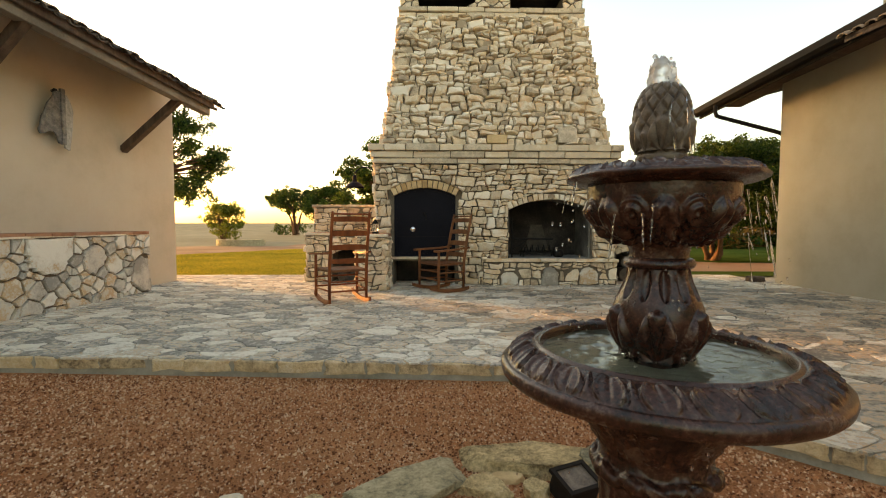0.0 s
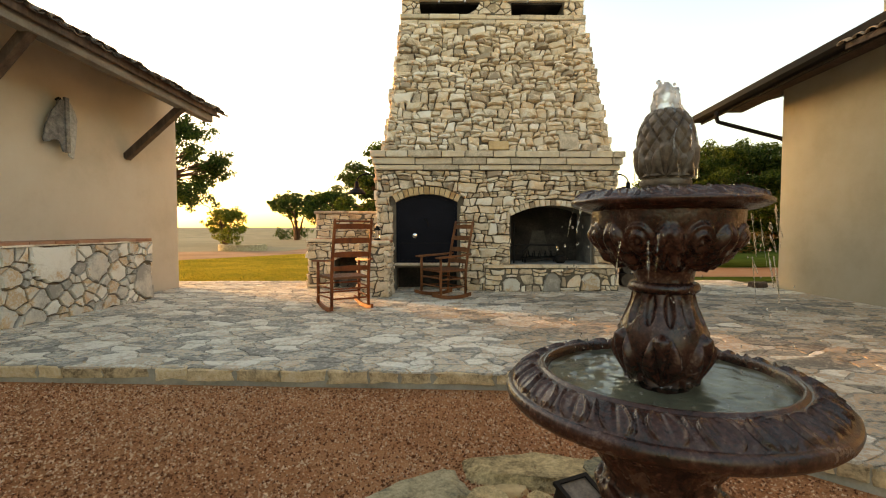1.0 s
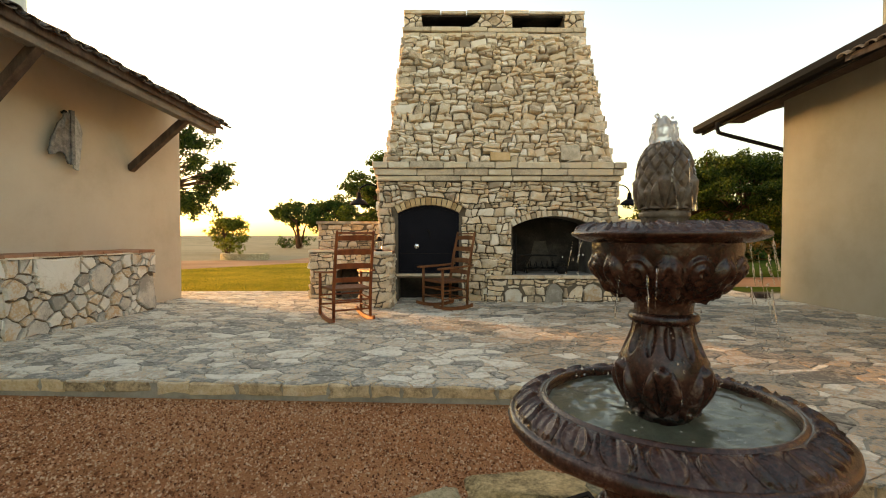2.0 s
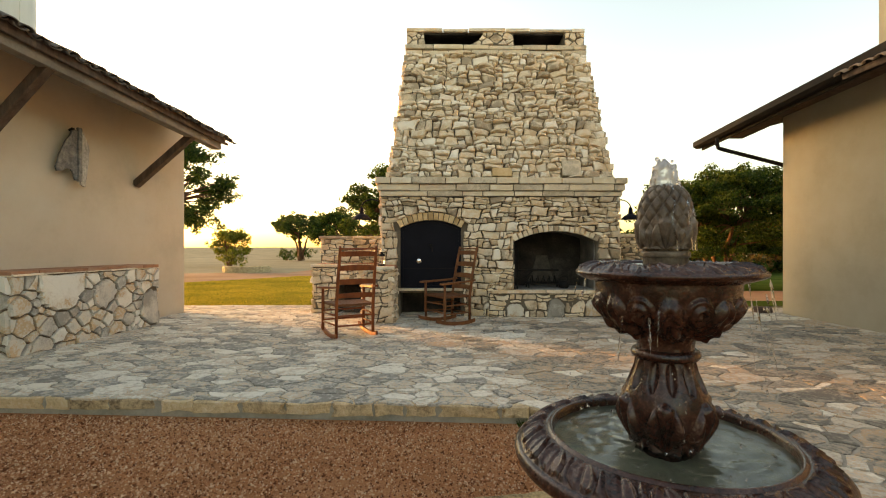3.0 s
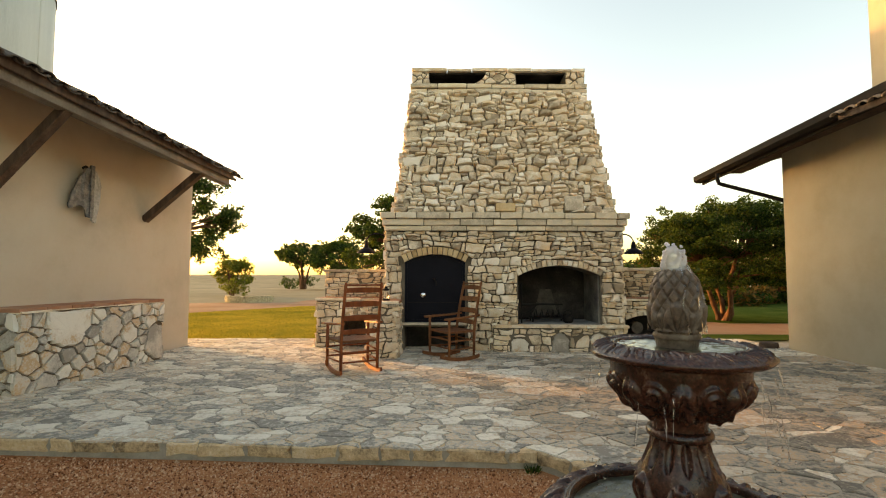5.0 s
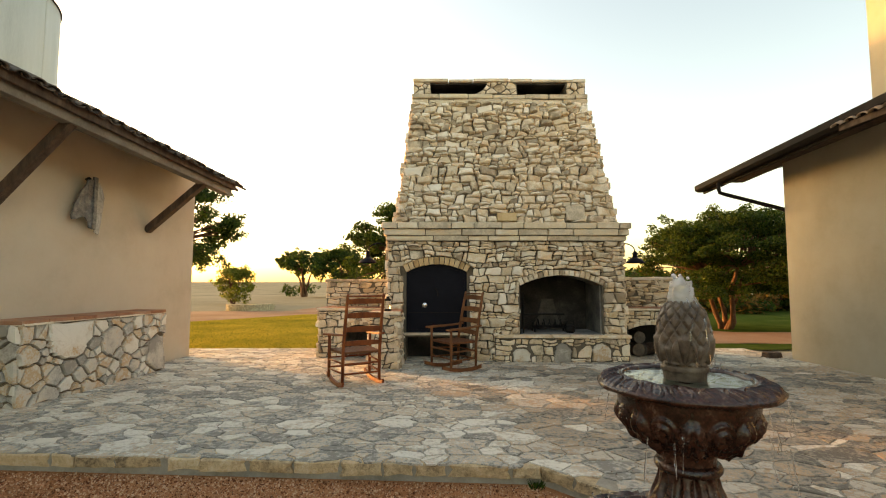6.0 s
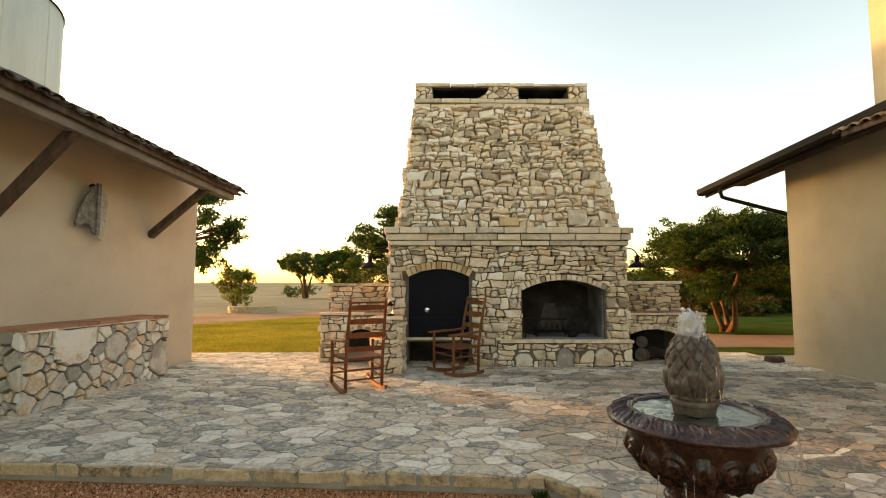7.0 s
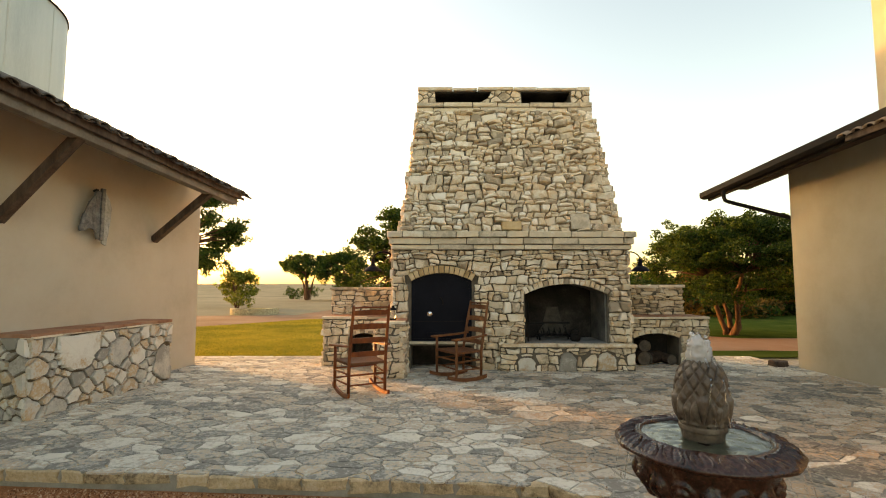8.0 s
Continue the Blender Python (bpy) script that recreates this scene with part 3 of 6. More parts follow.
# firebox lining
firebox = part("firebox", boxed(1.41, FY + 0.86, 0.43, 2.75, FY + 0.9, 1.6), DARK_BRICK, fireplace, "soot-blackened firebox lining")
part("cheek", boxed(1.385, FY + 0.10, 0.43, 1.425, FY + 0.858, 1.6), DARK_BRICK, firebox)
# right cheek has a paler grey than the left one
part("cheek", boxed(2.735, FY + 0.10, 0.43, 2.775, FY + 0.858, 1.6), GREY_BRICK, firebox, "grey side wall")
part("hearth_floor", boxed(1.42, FY + 0.0, 0.38, 2.74, FY + 0.88, 0.436), ASH, fireplace, "ash-grey hearth floor")

bm = bmesh.new()
prism(bm, [(1.72, 0.44), (2.30, 0.44), (2.22, 0.62), (2.13, 0.98), (1.93, 0.98), (1.84, 0.62)], MF, -0.858, -0.83)
part("fireback", bm, material("scorched_iron", [(0.03, 0.027, 0.024), (0.075, 0.068, 0.06), (0.12, 0.11, 0.10)], 5, 0.9, 0.4, 40), firebox, "scorched grey tapering fireback")

# oven door
bm = bmesh.new()
prism(bm, arch(-0.455, 0.515, 0.468, 1.435, 1.56, 16), MF, -0.12, -0.055)
oven_door = part("oven_door", bm, BLACK_STEEL, fireplace, "black painted steel arched oven door")
bm = bmesh.new()
o, i = arch(-0.465, 0.525, 0.46, 1.44, 1.567, 16), arch(-0.425, 0.485, 0.50, 1.415, 1.53, 16)
for k in range(len(o)):
    j = (k + 1) % len(o)
    prism(bm, [o[k], o[j], i[j], i[k]], MF, -0.06, -0.04)
part("rim", bm, BLACK_STEEL, oven_door)
part("seam", boxed(-0.425, FY + 0.048, 0.775, 0.485, FY + 0.056, 0.783), IRON, oven_door)
bm = bmesh.new()
lathe(bm, [(0.0005, 0), (0.042, 0), (0.045, 0.012), (0.036, 0.022), (0.0005, 0.024)], 20)
bmesh.ops.transform(bm, matrix=Matrix.Translation((-0.165, FY + 0.056, 0.90)) @ Matrix.Rotation(math.pi / 2, 4, "X"), verts=bm.verts)
part("thermometer", bm, CHROME, oven_door, "round silver thermometer dial", True)
bm = bmesh.new()
tube(bm, [(0.02, FY + 0.05, 1.17), (0.02, FY + 0.015, 1.16), (0.05, FY + 0.01, 1.12), (0.05, FY + 0.01, 1.05)], 0.009)
lathe(bm, [(0.0005, 1.165), (0.03, 1.165), (0.03, 1.175), (0.0005, 1.175)], 12, (0.02, FY + 0.05))
part("latch", bm, IRON, oven_door, "dark iron latch")
part("vent_flap", boxed(-0.20, FY + 0.040, 0.53, 0.16, FY + 0.056, 0.60, None, 0.006), BLACK_STEEL, oven_door)
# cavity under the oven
part("ash_pit", boxed(-0.50, FY + 0.50, 0.0, 0.56, FY + 0.56, 0.40), DARK_BRICK, fireplace, "dark cavity under the oven")
part("ledge", boxed(-0.50, FY - 0.03, 0.415, 0.55, FY + 0.12, 0.455, None, 0.012), CUT_STONE, fireplace, "thin tan stone ledge")

rng = random.Random(21)
V = 0.13
outer_door = arch(DOOR[0] - 0.10, DOOR[1] + 0.10, 1.30, 1.44 + 0.07, 1.57 + V, 12)
hole_door = [(-0.49, 0.0), (0.55, 0.0), (0.55, 1.40), (0.62, 1.46), (0.62, 1.52)] + [p for p in outer_door[3:-1]] + [(-0.56, 1.52), (-0.56, 1.46), (-0.49, 1.40)]
outer_fire = arch(FIRE[0] - 0.02, FIRE[1] + 0.02, 0.0, 1.22 + 0.10, 1.39 + 0.11, 12)
hole_fire = [(1.39, 0.36), (2.77, 0.36)] + outer_fire[2:]
polys = ledge([(BX0, 0), (BX1, 0), (BX1, 1.95), (BX0, 1.95)], rng, (0.085, 0.165), (0.09, 0.25), 0.005, (hole_door, hole_fire))
kept = []
for p in polys:
    cx, cz = sum(q[0] for q in p) / len(p), sum(q[1] for q in p) / len(p)
    if cz < 1.50 and -0.9 < cx < 1.0:
        p = clip(p, 1, 0, -0.515) if cx < 0.03 else clip(p, -1, 0, -0.575)
    if len(p) > 2:
        kept.append(p)
lay_stones(kept, MF, lower_wall, STONE, STONE_REST, rng, (0.004, 0.068), limit=520, cut=0.29, sink=0.06, warp=0.026, freq=8.0, shoulder=0.83, dome=0.28, rough=0.42, jag=0.10)
voussoirs(DOOR[0] - 0.0, DOOR[1] + 0.0, 1.44, 1.57, V, MF, -0.10, 0.022, 13, lower_wall, OCHRE, rng)
voussoirs(FIRE[0], FIRE[1], 1.22, 1.39, 0.105, MF, -0.10, 0.03, 17, lower_wall, STONE, rng, "stone", 0.18)
# sides of the lower body
for x, sx in ((BX0, -1), (BX1, 1)):
    ms = Matrix(((0, 0, sx, x), (sx, 0, 0, FY if sx > 0 else FY + 1.5), (0, 1, 0, 0), (0, 0, 0, 1)))
    lay_stones(rubble([(0, 0), (1.5, 0), (1.5, 1.95), (0, 1.95)], 0.19, 0.014, rng, 1.5, (), 0.4, 2500), ms, lower_wall, STONE, STONE_REST, rng, (0.01, 0.04), limit=0)

# hearth
hearth = part("hearth", boxed(0.98, FY - 0.10, 0.0, BX1 + 0.02, FY + 0.0, 0.375), MORTAR, fireplace, "raised rubble stone hearth")
MH = frontal(FY - 0.10)
tall = [arch(x - w, x + w, 0.0, h * 0.6, h, 6) for x, w, h in ((1.40, 0.15, 0.23), (2.05, 0.145, 0.30), (2.68, 0.17, 0.31))]
lay_stones(ledge([(0.98, 0), (BX1 + 0.02, 0), (BX1 + 0.02, 0.37), (0.98, 0.37)], rng, (0.10, 0.17), (0.10, 0.26), 0.009, tall), MH, hearth, STONE, STONE_REST, rng, (0.01, 0.04), cut=0.29, sink=0.06, warp=0.026, freq=8.0, shoulder=0.83, dome=0.28, rough=0.42, jag=0.10)
lay_stones(tall, MH, hearth, BENCH_STONE, STONE_REST, rng, (0.03, 0.045), cut=0.1, dome=0.1, rough=0.05, shoulder=0.93)
course(1.0, BX1 + 0.04, Matrix(((1, 0, 0, 0), (0, 0, -1, FY), (0, 1, 0, 0), (0, 0, 0, 1))), 0.375, 0.435, 0.0, 0.15, hearth, STONE, rng, (0.5, 0.9), "slab")

# mantel courses
mantel = part("mantel", boxed(BX0, FY - 0.06, 1.95, BX1, FY + 1.55, 2.25), MORTAR, fireplace, "three courses of cut tan limestone")
for z0, z1, d, e in ((1.955, 2.04, 0.085, 0.03), (2.04, 2.15, 0.11, 0.06), (2.15, 2.26, 0.14, 0.09)):
    course(BX0 - e, BX1 + e, MF, z0, z1, 0.0, d, mantel, CUT_STONE, rng)
    for x, s in ((BX0, -1), (BX1, 1)):
        part("block", boxed(min(x, x + s * e), FY - 0.02, z0, max(x, x + s * e), FY + 1.5, z1, None, 0.012), CUT_STONE, mantel)

# tapered upper part
Z0, Z1, Y0, Y1 = 2.25, 4.52, FY + 0.08, FY + 0.62
U0, U1, T0, T1 = -0.66, 3.04, -0.40, 2.74
bm = bmesh.new()
b4 = [bm.verts.new(p) for p in ((U0, Y0, Z0), (U1, Y0, Z0), (U1, FY + 1.5, Z0), (U0, FY + 1.5, Z0))]
t4 = [bm.verts.new(p) for p in ((T0, Y1, Z1), (T1, Y1, Z1), (T1, FY + 1.45, Z1), (T0, FY + 1.45, Z1))]
for k in range(4):
    bm.faces.new((b4[k], b4[(k + 1) % 4], t4[(k + 1) % 4], t4[k]))
bm.faces.new(list(reversed(b4)))
bm.faces.new(t4)
upper_wall = part("upper_wall", bm, MORTAR, fireplace, "mortar bed of the tapered chimney breast")
slope = math.hypot(Z1 - Z0, Y1 - Y0)
sv, cv = (Y1 - Y0) / slope, (Z1 - Z0) / slope
MU = Matrix(((1, 0, 0, 0), (0, sv, -cv, Y0 - 0.040), (0, cv, sv, Z0), (0, 0, 0, 1)))
polys = ledge([(U0, 0), (U1, 0), (T1, slope), (T0, slope)], rng, (0.075, 0.16), (0.10, 0.27), 0.004, ([(1.03, 0.02), (1.36, 0.02), (1.36, 0.17), (1.03, 0.17)], [(2.18, 0.03), (2.50, 0.03), (2.50, 0.30), (2.18, 0.30)]))
lay_stones(polys, MU, upper_wall, STONE, STONE_REST, rng, (0.006, 0.082), limit=520, cut=0.29, sink=0.06, warp=0.026, freq=8.0, shoulder=0.83, dome=0.28, rough=0.42, jag=0.10)
for x0, x1, sx in ((U0, T0, -1), (U1, T1, 1)):
    ln = math.hypot(x1 - x0, Z1 - Z0)
    ax, az = (x1 - x0) / ln, (Z1 - Z0) / ln
    up, across = Vector((ax, 0, az)), Vector((0, sx, 0))
    nrm = across.cross(up)
    org = Vector((x0, Y0 + 0.25 if sx > 0 else FY + 1.45, Z0))
    ms = Matrix(((across.x, up.x, nrm.x, org.x), (across.y, up.y, nrm.y, org.y), (across.z, up.z, nrm.z, org.z), (0, 0, 0, 1)))
    wb = 1.45 - 0.08 - 0.25
    quad = [(0, 0), (wb, 0), (wb, ln), (0.33, ln)] if sx > 0 else [(0, 0), (wb, 0), (wb - 0.33, ln), (0, ln)]
    lay_stones(rubble(quad, 0.19, 0.014, rng, 1.6, (), 0.5, 2500), ms, upper_wall, STONE, STONE_REST, rng, (0.015, 0.05), limit=0)
    # uneven quoins on the slanting corner
    v = 0.0
    while v < 0.985:
        h = rng.uniform(0.028, 0.062)
        f0, f1 = v, min(1, v + h)
        xa = x0 + (x1 - x0) * (f0 + f1) / 2
        ya, za, zb = Y0 + (Y1 - Y0) * (f0 + f1) / 2, Z0 + (Z1 - Z0) * f0, Z0 + (Z1 - Z0) * f1
        out = rng.uniform(-0.01, 0.065)
        lenx = rng.uniform(0.10, 0.26)
        part("quoin", boxed(min(xa + sx * out, xa - sx * lenx), ya - rng.uniform(0.02, 0.05), za + 0.006, max(xa + sx * out, xa - sx * lenx), ya + 0.3, zb - 0.004, None, 0.014), STONE, upper_wall)
        v = f1

part("ochre_block", boxed(1.035, -0.085, 0.025, 1.36, 0.16, 0.17, Matrix.Translation((0, Y0 - 0.02, Z0)) @ Matrix.Rotation(-math.atan2(Y1 - Y0, Z1 - Z0), 4, "X"), 0.015), OCHRE, upper_wall, "orange limestone block")
part("pale_block", boxed(2.185, -0.085, 0.035, 2.50, 0.16, 0.30, Matrix.Translation((0, Y0 - 0.02, Z0)) @ Matrix.Rotation(-math.atan2(Y1 - Y0, Z1 - Z0), 4, "X"), 0.015), CUT_STONE, upper_wall, "large pale limestone block")

# cap with smoke vents
cap = part("cap", boxed(T0 + 0.04, Y1 + 0.05, 4.52, T1 - 0.04, FY + 1.42, 4.69), MORTAR, fireplace, "cut stone cap with two smoke vents")
MC = frontal(Y1 + 0.05)
for z0, z1, d in ((4.52, 4.61, 0.07), (4.61, 4.70, 0.09)):
    course(T0 - 0.035, T1 + 0.035, MC, z0, z1, 0.0, d, cap, CUT_STONE, rng, (0.3, 0.6))
    for x, s in ((T0 + 0.04, -1), (T1 - 0.04, 1)):
        part("block", boxed(min(x, x + s * 0.07), Y1 + 0.06, z0, max(x, x + s * 0.07), FY + 1.42, z1, None, 0.012), CUT_STONE, cap)
for p in ([(-0.40, 4.70), (-0.07, 4.70), (-0.09, 4.80), (-0.10, 4.93), (-0.40, 4.93)], [(0.70, 4.70), (1.50, 4.70), (1.48, 4.93), (0.95, 4.93), (0.90, 4.82)], [(2.40, 4.70), (2.74, 4.70), (2.74, 4.93), (2.38, 4.93)]):
    bm = bmesh.new()
    prism(bm, p, MC, -0.58, 0.02)
    pier = part("pier", bm, MORTAR, cap)
    lay_stones(rubble(p, 0.17, 0.012, rng, 1.2, (), 0.4, 600), MC, pier, STONE, STONE_REST, rng, (0.03, 0.06))
part("lid", boxed(T0 + 0.03, Y1 + 0.06, 4.905, T1 - 0.03, FY + 1.40, 4.932), DARK_BRICK, cap)
part("back_wall", boxed(T0, FY + 1.25, 4.69, T1, FY + 1.42, 4.93), DARK_BRICK, cap, "dark back of the vents")
course(T0 - 0.01, T1 + 0.01, MC, 4.93, 5.0, -0.75, 0.06, cap, STONE, rng, (0.4, 0.8), "slab")

# iron fire crane and grate
crane = thing("fire_crane", "black iron fireplace crane on a swinging post", "fire crane")
part("post", tubed([(1.47, FY + 0.12, 0.44), (1.47, FY + 0.12, 1.10)], 0.014), IRON, crane)
part("arm", tubed([(1.47, FY + 0.12, 0.74), (1.8, FY + 0.18, 0.75), (2.18, FY + 0.24, 0.74)], 0.016), IRON, crane)
part("brace", tubed([(1.47, FY + 0.12, 0.58), (1.62, FY + 0.14, 0.64), (1.74, FY + 0.17, 0.74)], 0.010), IRON, crane)
grate = thing("log_grate", "black iron log grate with ash beneath", "grate")
for k in range(6):
    x = 1.72 + k * 0.10
    part("bar", tubed([(x, FY + 0.28, 0.60), (x, FY + 0.32, 0.53), (x, FY + 0.58, 0.53), (x, FY + 0.66, 0.62)], 0.011), IRON, grate)
for y in (0.34, 0.56):
    part("rail", tubed([(1.66, FY + y, 0.515), (2.28, FY + y, 0.515)], 0.012), IRON, grate)
for x in (1.70, 2.24):
    for y in (0.34, 0.56):
        part("leg", tubed([(x, FY + y, 0.52), (x, FY + y, 0.43)], 0.012), IRON, grate)
kettle = thing("iron_kettle", "small blackened iron kettle on the hearth", "kettle", pose(2.27, FY + 0.22, 0.436))
bm = bmesh.new()
lathe(bm, smooth_profile([(0.001, 0), (0.055, 0.0), (0.085, 0.04), (0.08, 0.10), (0.055, 0.125), (0.001, 0.13)], 4), 20)
part("body", bm, IRON, kettle, "", True)
part("handle", tubed([(-0.07, 0, 0.10), (-0.06, 0, 0.18), (0, 0, 0.21), (0.06, 0, 0.18), (0.07, 0, 0.10)], 0.007), IRON, kettle)


# ---- side counters ----
def niche(x0, x1, apex):
    return arch(x0, x1, 0.0, apex - 0.08, apex, 8)


def counter(name, x0, x1, nx0, nx1, wall_top, label, rng):
    c = thing(name, label, "counter")
    fy = 8.12
    m = frontal(fy)
    n = niche(nx0, nx1, 0.55)
    bm = bmesh.new()
    for poly in ([(x0, 0), (nx0, 0), (nx0, 0.80), (x0, 0.80)], [(nx1, 0), (x1, 0), (x1, 0.80), (nx1, 0.80)], [(nx0, 0.80)] + list(reversed(n[2:])) + [(nx1, 0.80)]):
        prism(bm, poly, m, -0.5, -0.012)
    box(bm, x0, fy + 0.5, 0, x1, fy + 0.56, 0.80)
    base = part("base", bm, MORTAR, c)
    hole = niche(nx0 - 0.02, nx1 + 0.02, 0.60)
    lay_stones(ledge([(x0, 0), (x1, 0), (x1, 0.78), (x0, 0.78)], rng, (0.09, 0.18), (0.10, 0.28), 0.006, (hole,)), m, base, STONE, STONE_REST, rng, (0.008, 0.05), cut=0.29, sink=0.06, warp=0.026, freq=8.0, shoulder=0.83, dome=0.28, rough=0.42, jag=0.10)
    voussoirs(nx0, nx1, 0.47, 0.55, 0.08, m, -0.08, 0.025, 8, base, STONE, rng, "stone", 0.15)
    for x, s in ((x0, -1), (x1, 1)):
        ms = Matrix(((0, 0, s, x), (s, 0, 0, fy if s > 0 else fy + 0.56), (0, 1, 0, 0), (0, 0, 0, 1)))
        lay_stones(rubble([(0, 0), (0.56, 0), (0.56, 0.78), (0, 0.78)], 0.17, 0.013, rng, 1.4, (), 0.4, 900), ms, base, STONE, STONE_REST, rng, (0.008, 0.03), limit=0)
    # near-black back closes the niche
    part("lining", boxed(nx0 - 0.02, fy + 0.46, 0, nx1 + 0.02, fy + 0.498, 0.60), DARK_BRICK, c)
    course(x0 - 0.03, x1 + 0.02, m, 0.79, 0.835, -0.05, 0.05, c, CUT_STONE, rng, (0.4, 0.8), "edge_slab")
    k = int((x1 - x0) / 0.3)
    for i in range(k):
        for j in range(2):
            part("tile", boxed(x0 + (x1 - x0) * i / k + 0.003, fy + 0.055 + j * 0.25, 0.79, x0 + (x1 - x0) * (i + 1) / k - 0.003, fy + 0.30 + j * 0.25, 0.838, None, 0.005), RED_TILE, c)
    bw = part("back_wall", boxed(x0, fy + 0.57, 0, x1 - (0.13 if x0 > 0 else 0), fy + 0.85, wall_top - 0.06), MORTAR, c)
    mb = frontal(fy + 0.57)
    wx1 = x1 - (0.13 if x0 > 0 else 0)
    lay_stones(ledge([(x0, 0.82), (wx1, 0.82), (wx1, wall_top - 0.06), (x0, wall_top - 0.06)], rng, (0.08, 0.15), (0.12, 0.32), 0.004), mb, bw, STONE, STONE_REST, rng, (0.008, 0.05), cut=0.29, sink=0.06, warp=0.026, freq=8.0, shoulder=0.83, dome=0.28, rough=0.42, jag=0.10)
    course(x0 - 0.03, wx1 + 0.03, mb, wall_top - 0.06, wall_top, -0.3, 0.05, bw, STONE, rng, (0.35, 0.7), "cap_slab")
    return c


rng = random.Random(31)
counter("stone_counter", -2.0, -0.84, -1.55, -1.05, 1.34, "rubble stone counter with terracotta tile top", rng)
counter("stone_counter", 3.20, 4.60, 3.32, 4.10, 1.38, "rubble stone counter with firewood niche", rng)
pen = thing("stone_pier_counter", "short projecting rubble stone counter beside the oven", "counter")
PX0, PX1, PY0 = -0.95, -0.53, 7.0
base = part("base", boxed(PX0, PY0 + 0.012, 0, PX1 - 0.012, 7.66, 0.80), MORTAR, pen)
lay_stones(ledge([(PX0, 0), (PX1, 0), (PX1, 0.79), (PX0, 0.79)], rng, (0.08, 0.19), (0.10, 0.26)), frontal(PY0), base, STONE, STONE_REST, rng, (0.008, 0.045), cut=0.29, sink=0.06, warp=0.026, freq=8.0, shoulder=0.83, dome=0.28, rough=0.42, jag=0.10)
lay_stones(ledge([(0, 0), (0.66, 0), (0.66, 0.79), (0, 0.79)], rng, (0.08, 0.19), (0.10, 0.26)), Matrix(((0, 0, 1, PX1), (1, 0, 0, PY0), (0, 1, 0, 0), (0, 0, 0, 1))), base, STONE, STONE_REST, rng, (0.008, 0.045), cut=0.29, sink=0.06, warp=0.026, freq=8.0, shoulder=0.83, dome=0.28, rough=0.42, jag=0.10)
lay_stones(ledge([(0, 0), (0.66, 0), (0.66, 0.79), (0, 0.79)], rng, (0.08, 0.19), (0.10, 0.26)), Matrix(((0, 0, -1, PX0), (-1, 0, 0, 7.66), (0, 1, 0, 0), (0, 0, 0, 1))), base, STONE, STONE_REST, rng, (0.008, 0.045), cut=0.29, sink=0.06, warp=0.026, freq=8.0, shoulder=0.83, dome=0.28, rough=0.42, jag=0.10)
part("edge_slab", boxed(PX0 - 0.03, PY0 - 0.03, 0.795, PX1 + 0.03, PY0 + 0.10, 0.838, None, 0.01), CUT_STONE, pen)
for i in range(2):
    part("tile", boxed(PX0 - 0.02, PY0 + 0.105 + i * 0.28, 0.795, PX1 + 0.02, PY0 + 0.38 + i * 0.28, 0.838, None, 0.005), RED_TILE, pen)

# ---- left building, turned a little to the court ----
ML = Matrix.Translation((-4.27, 8.26, 0)) @ Matrix.Rotation(radians(-6), 4, "Z")


def left(ob):
    ob.matrix_basis = ML
    return ob


house_l = thing("stucco_house", "tan stucco house with tile roof and timber brackets", "house", ML)
RISE = 0.066
bm = bmesh.new()
prism(bm, [(-0.0, -0.17), (16, -0.17), (16, 3.27 + RISE * 15.6), (0.42, 3.27), (-0.0, 3.27)], Matrix(((0, 0, 1, 0), (-1, 0, 0, 0), (0, 1, 0, 0), (0, 0, 0, 1))), -0.3, 0.0)
bmesh.ops.recalc_face_normals(bm, faces=bm.faces)
part("wall", bm, STUCCO, house_l, "smooth tan stucco wall")
part("end_wall", boxed(-6.0, -0.3, -0.17, -0.3, 0, 3.3), STUCCO, house_l)
part("far_wall", boxed(-6.0, -16, -0.17, -5.7, -0.3, 3.3), STUCCO, house_l)
EX, EZ, PITCH = 1.03, 2.86, 0.455
y_far, y_near = -0.42, -16
bm = bmesh.new()
prism(bm, [(EX - 0.02, EZ - 0.02), (-3.0, EZ - 0.02 + PITCH * (EX + 2.98)), (-3.0, EZ - 0.07 + PITCH * (EX + 2.98)), (EX - 0.02, EZ - 0.07)], Matrix(((1, 0, 0, 0), (0, 0, -1, 0), (0, 1, 0, 0), (0, 0, 0, 1))), 0.35, 16)
prism(bm, [(-3.0, EZ - 0.02 + PITCH * (EX + 2.98)), (-7.0, EZ - 0.02), (-7.0, EZ - 0.07), (-3.0, EZ - 0.07 + PITCH * (EX + 2.98))], Matrix(((1, 0, 0, 0), (0, 0, -1, 0), (0, 1, 0, 0), (0, 0, 0, 1))), 0.35, 16)
roof_l = part("roof", bm, TIMBER, house_l, "dark boarded roof deck")
bm = bmesh.new()
prism(bm, [(-6.0, 3.3), (-0.0, 3.3), (-3.0, 4.75)], Matrix(((1, 0, 0, 0), (0, 0, -1, 0), (0, 1, 0, 0), (0, 0, 0, 1))), 0.02, 0.28)
part("gable", bm, STUCCO, house_l)
part("eave_beam", boxed(EX - 0.20, -16, EZ - 0.16, EX - 0.07, -0.46, EZ - 0.035, None, 0.01), WEATHERED, house_l, "grey weathered timber eave beam")
part("fascia", boxed(EX - 0.055, -16, EZ - 0.068, EX - 0.012, -0.44, EZ + 0.075, None, 0.006), TIMBER, house_l, "dark boarded eave fascia")
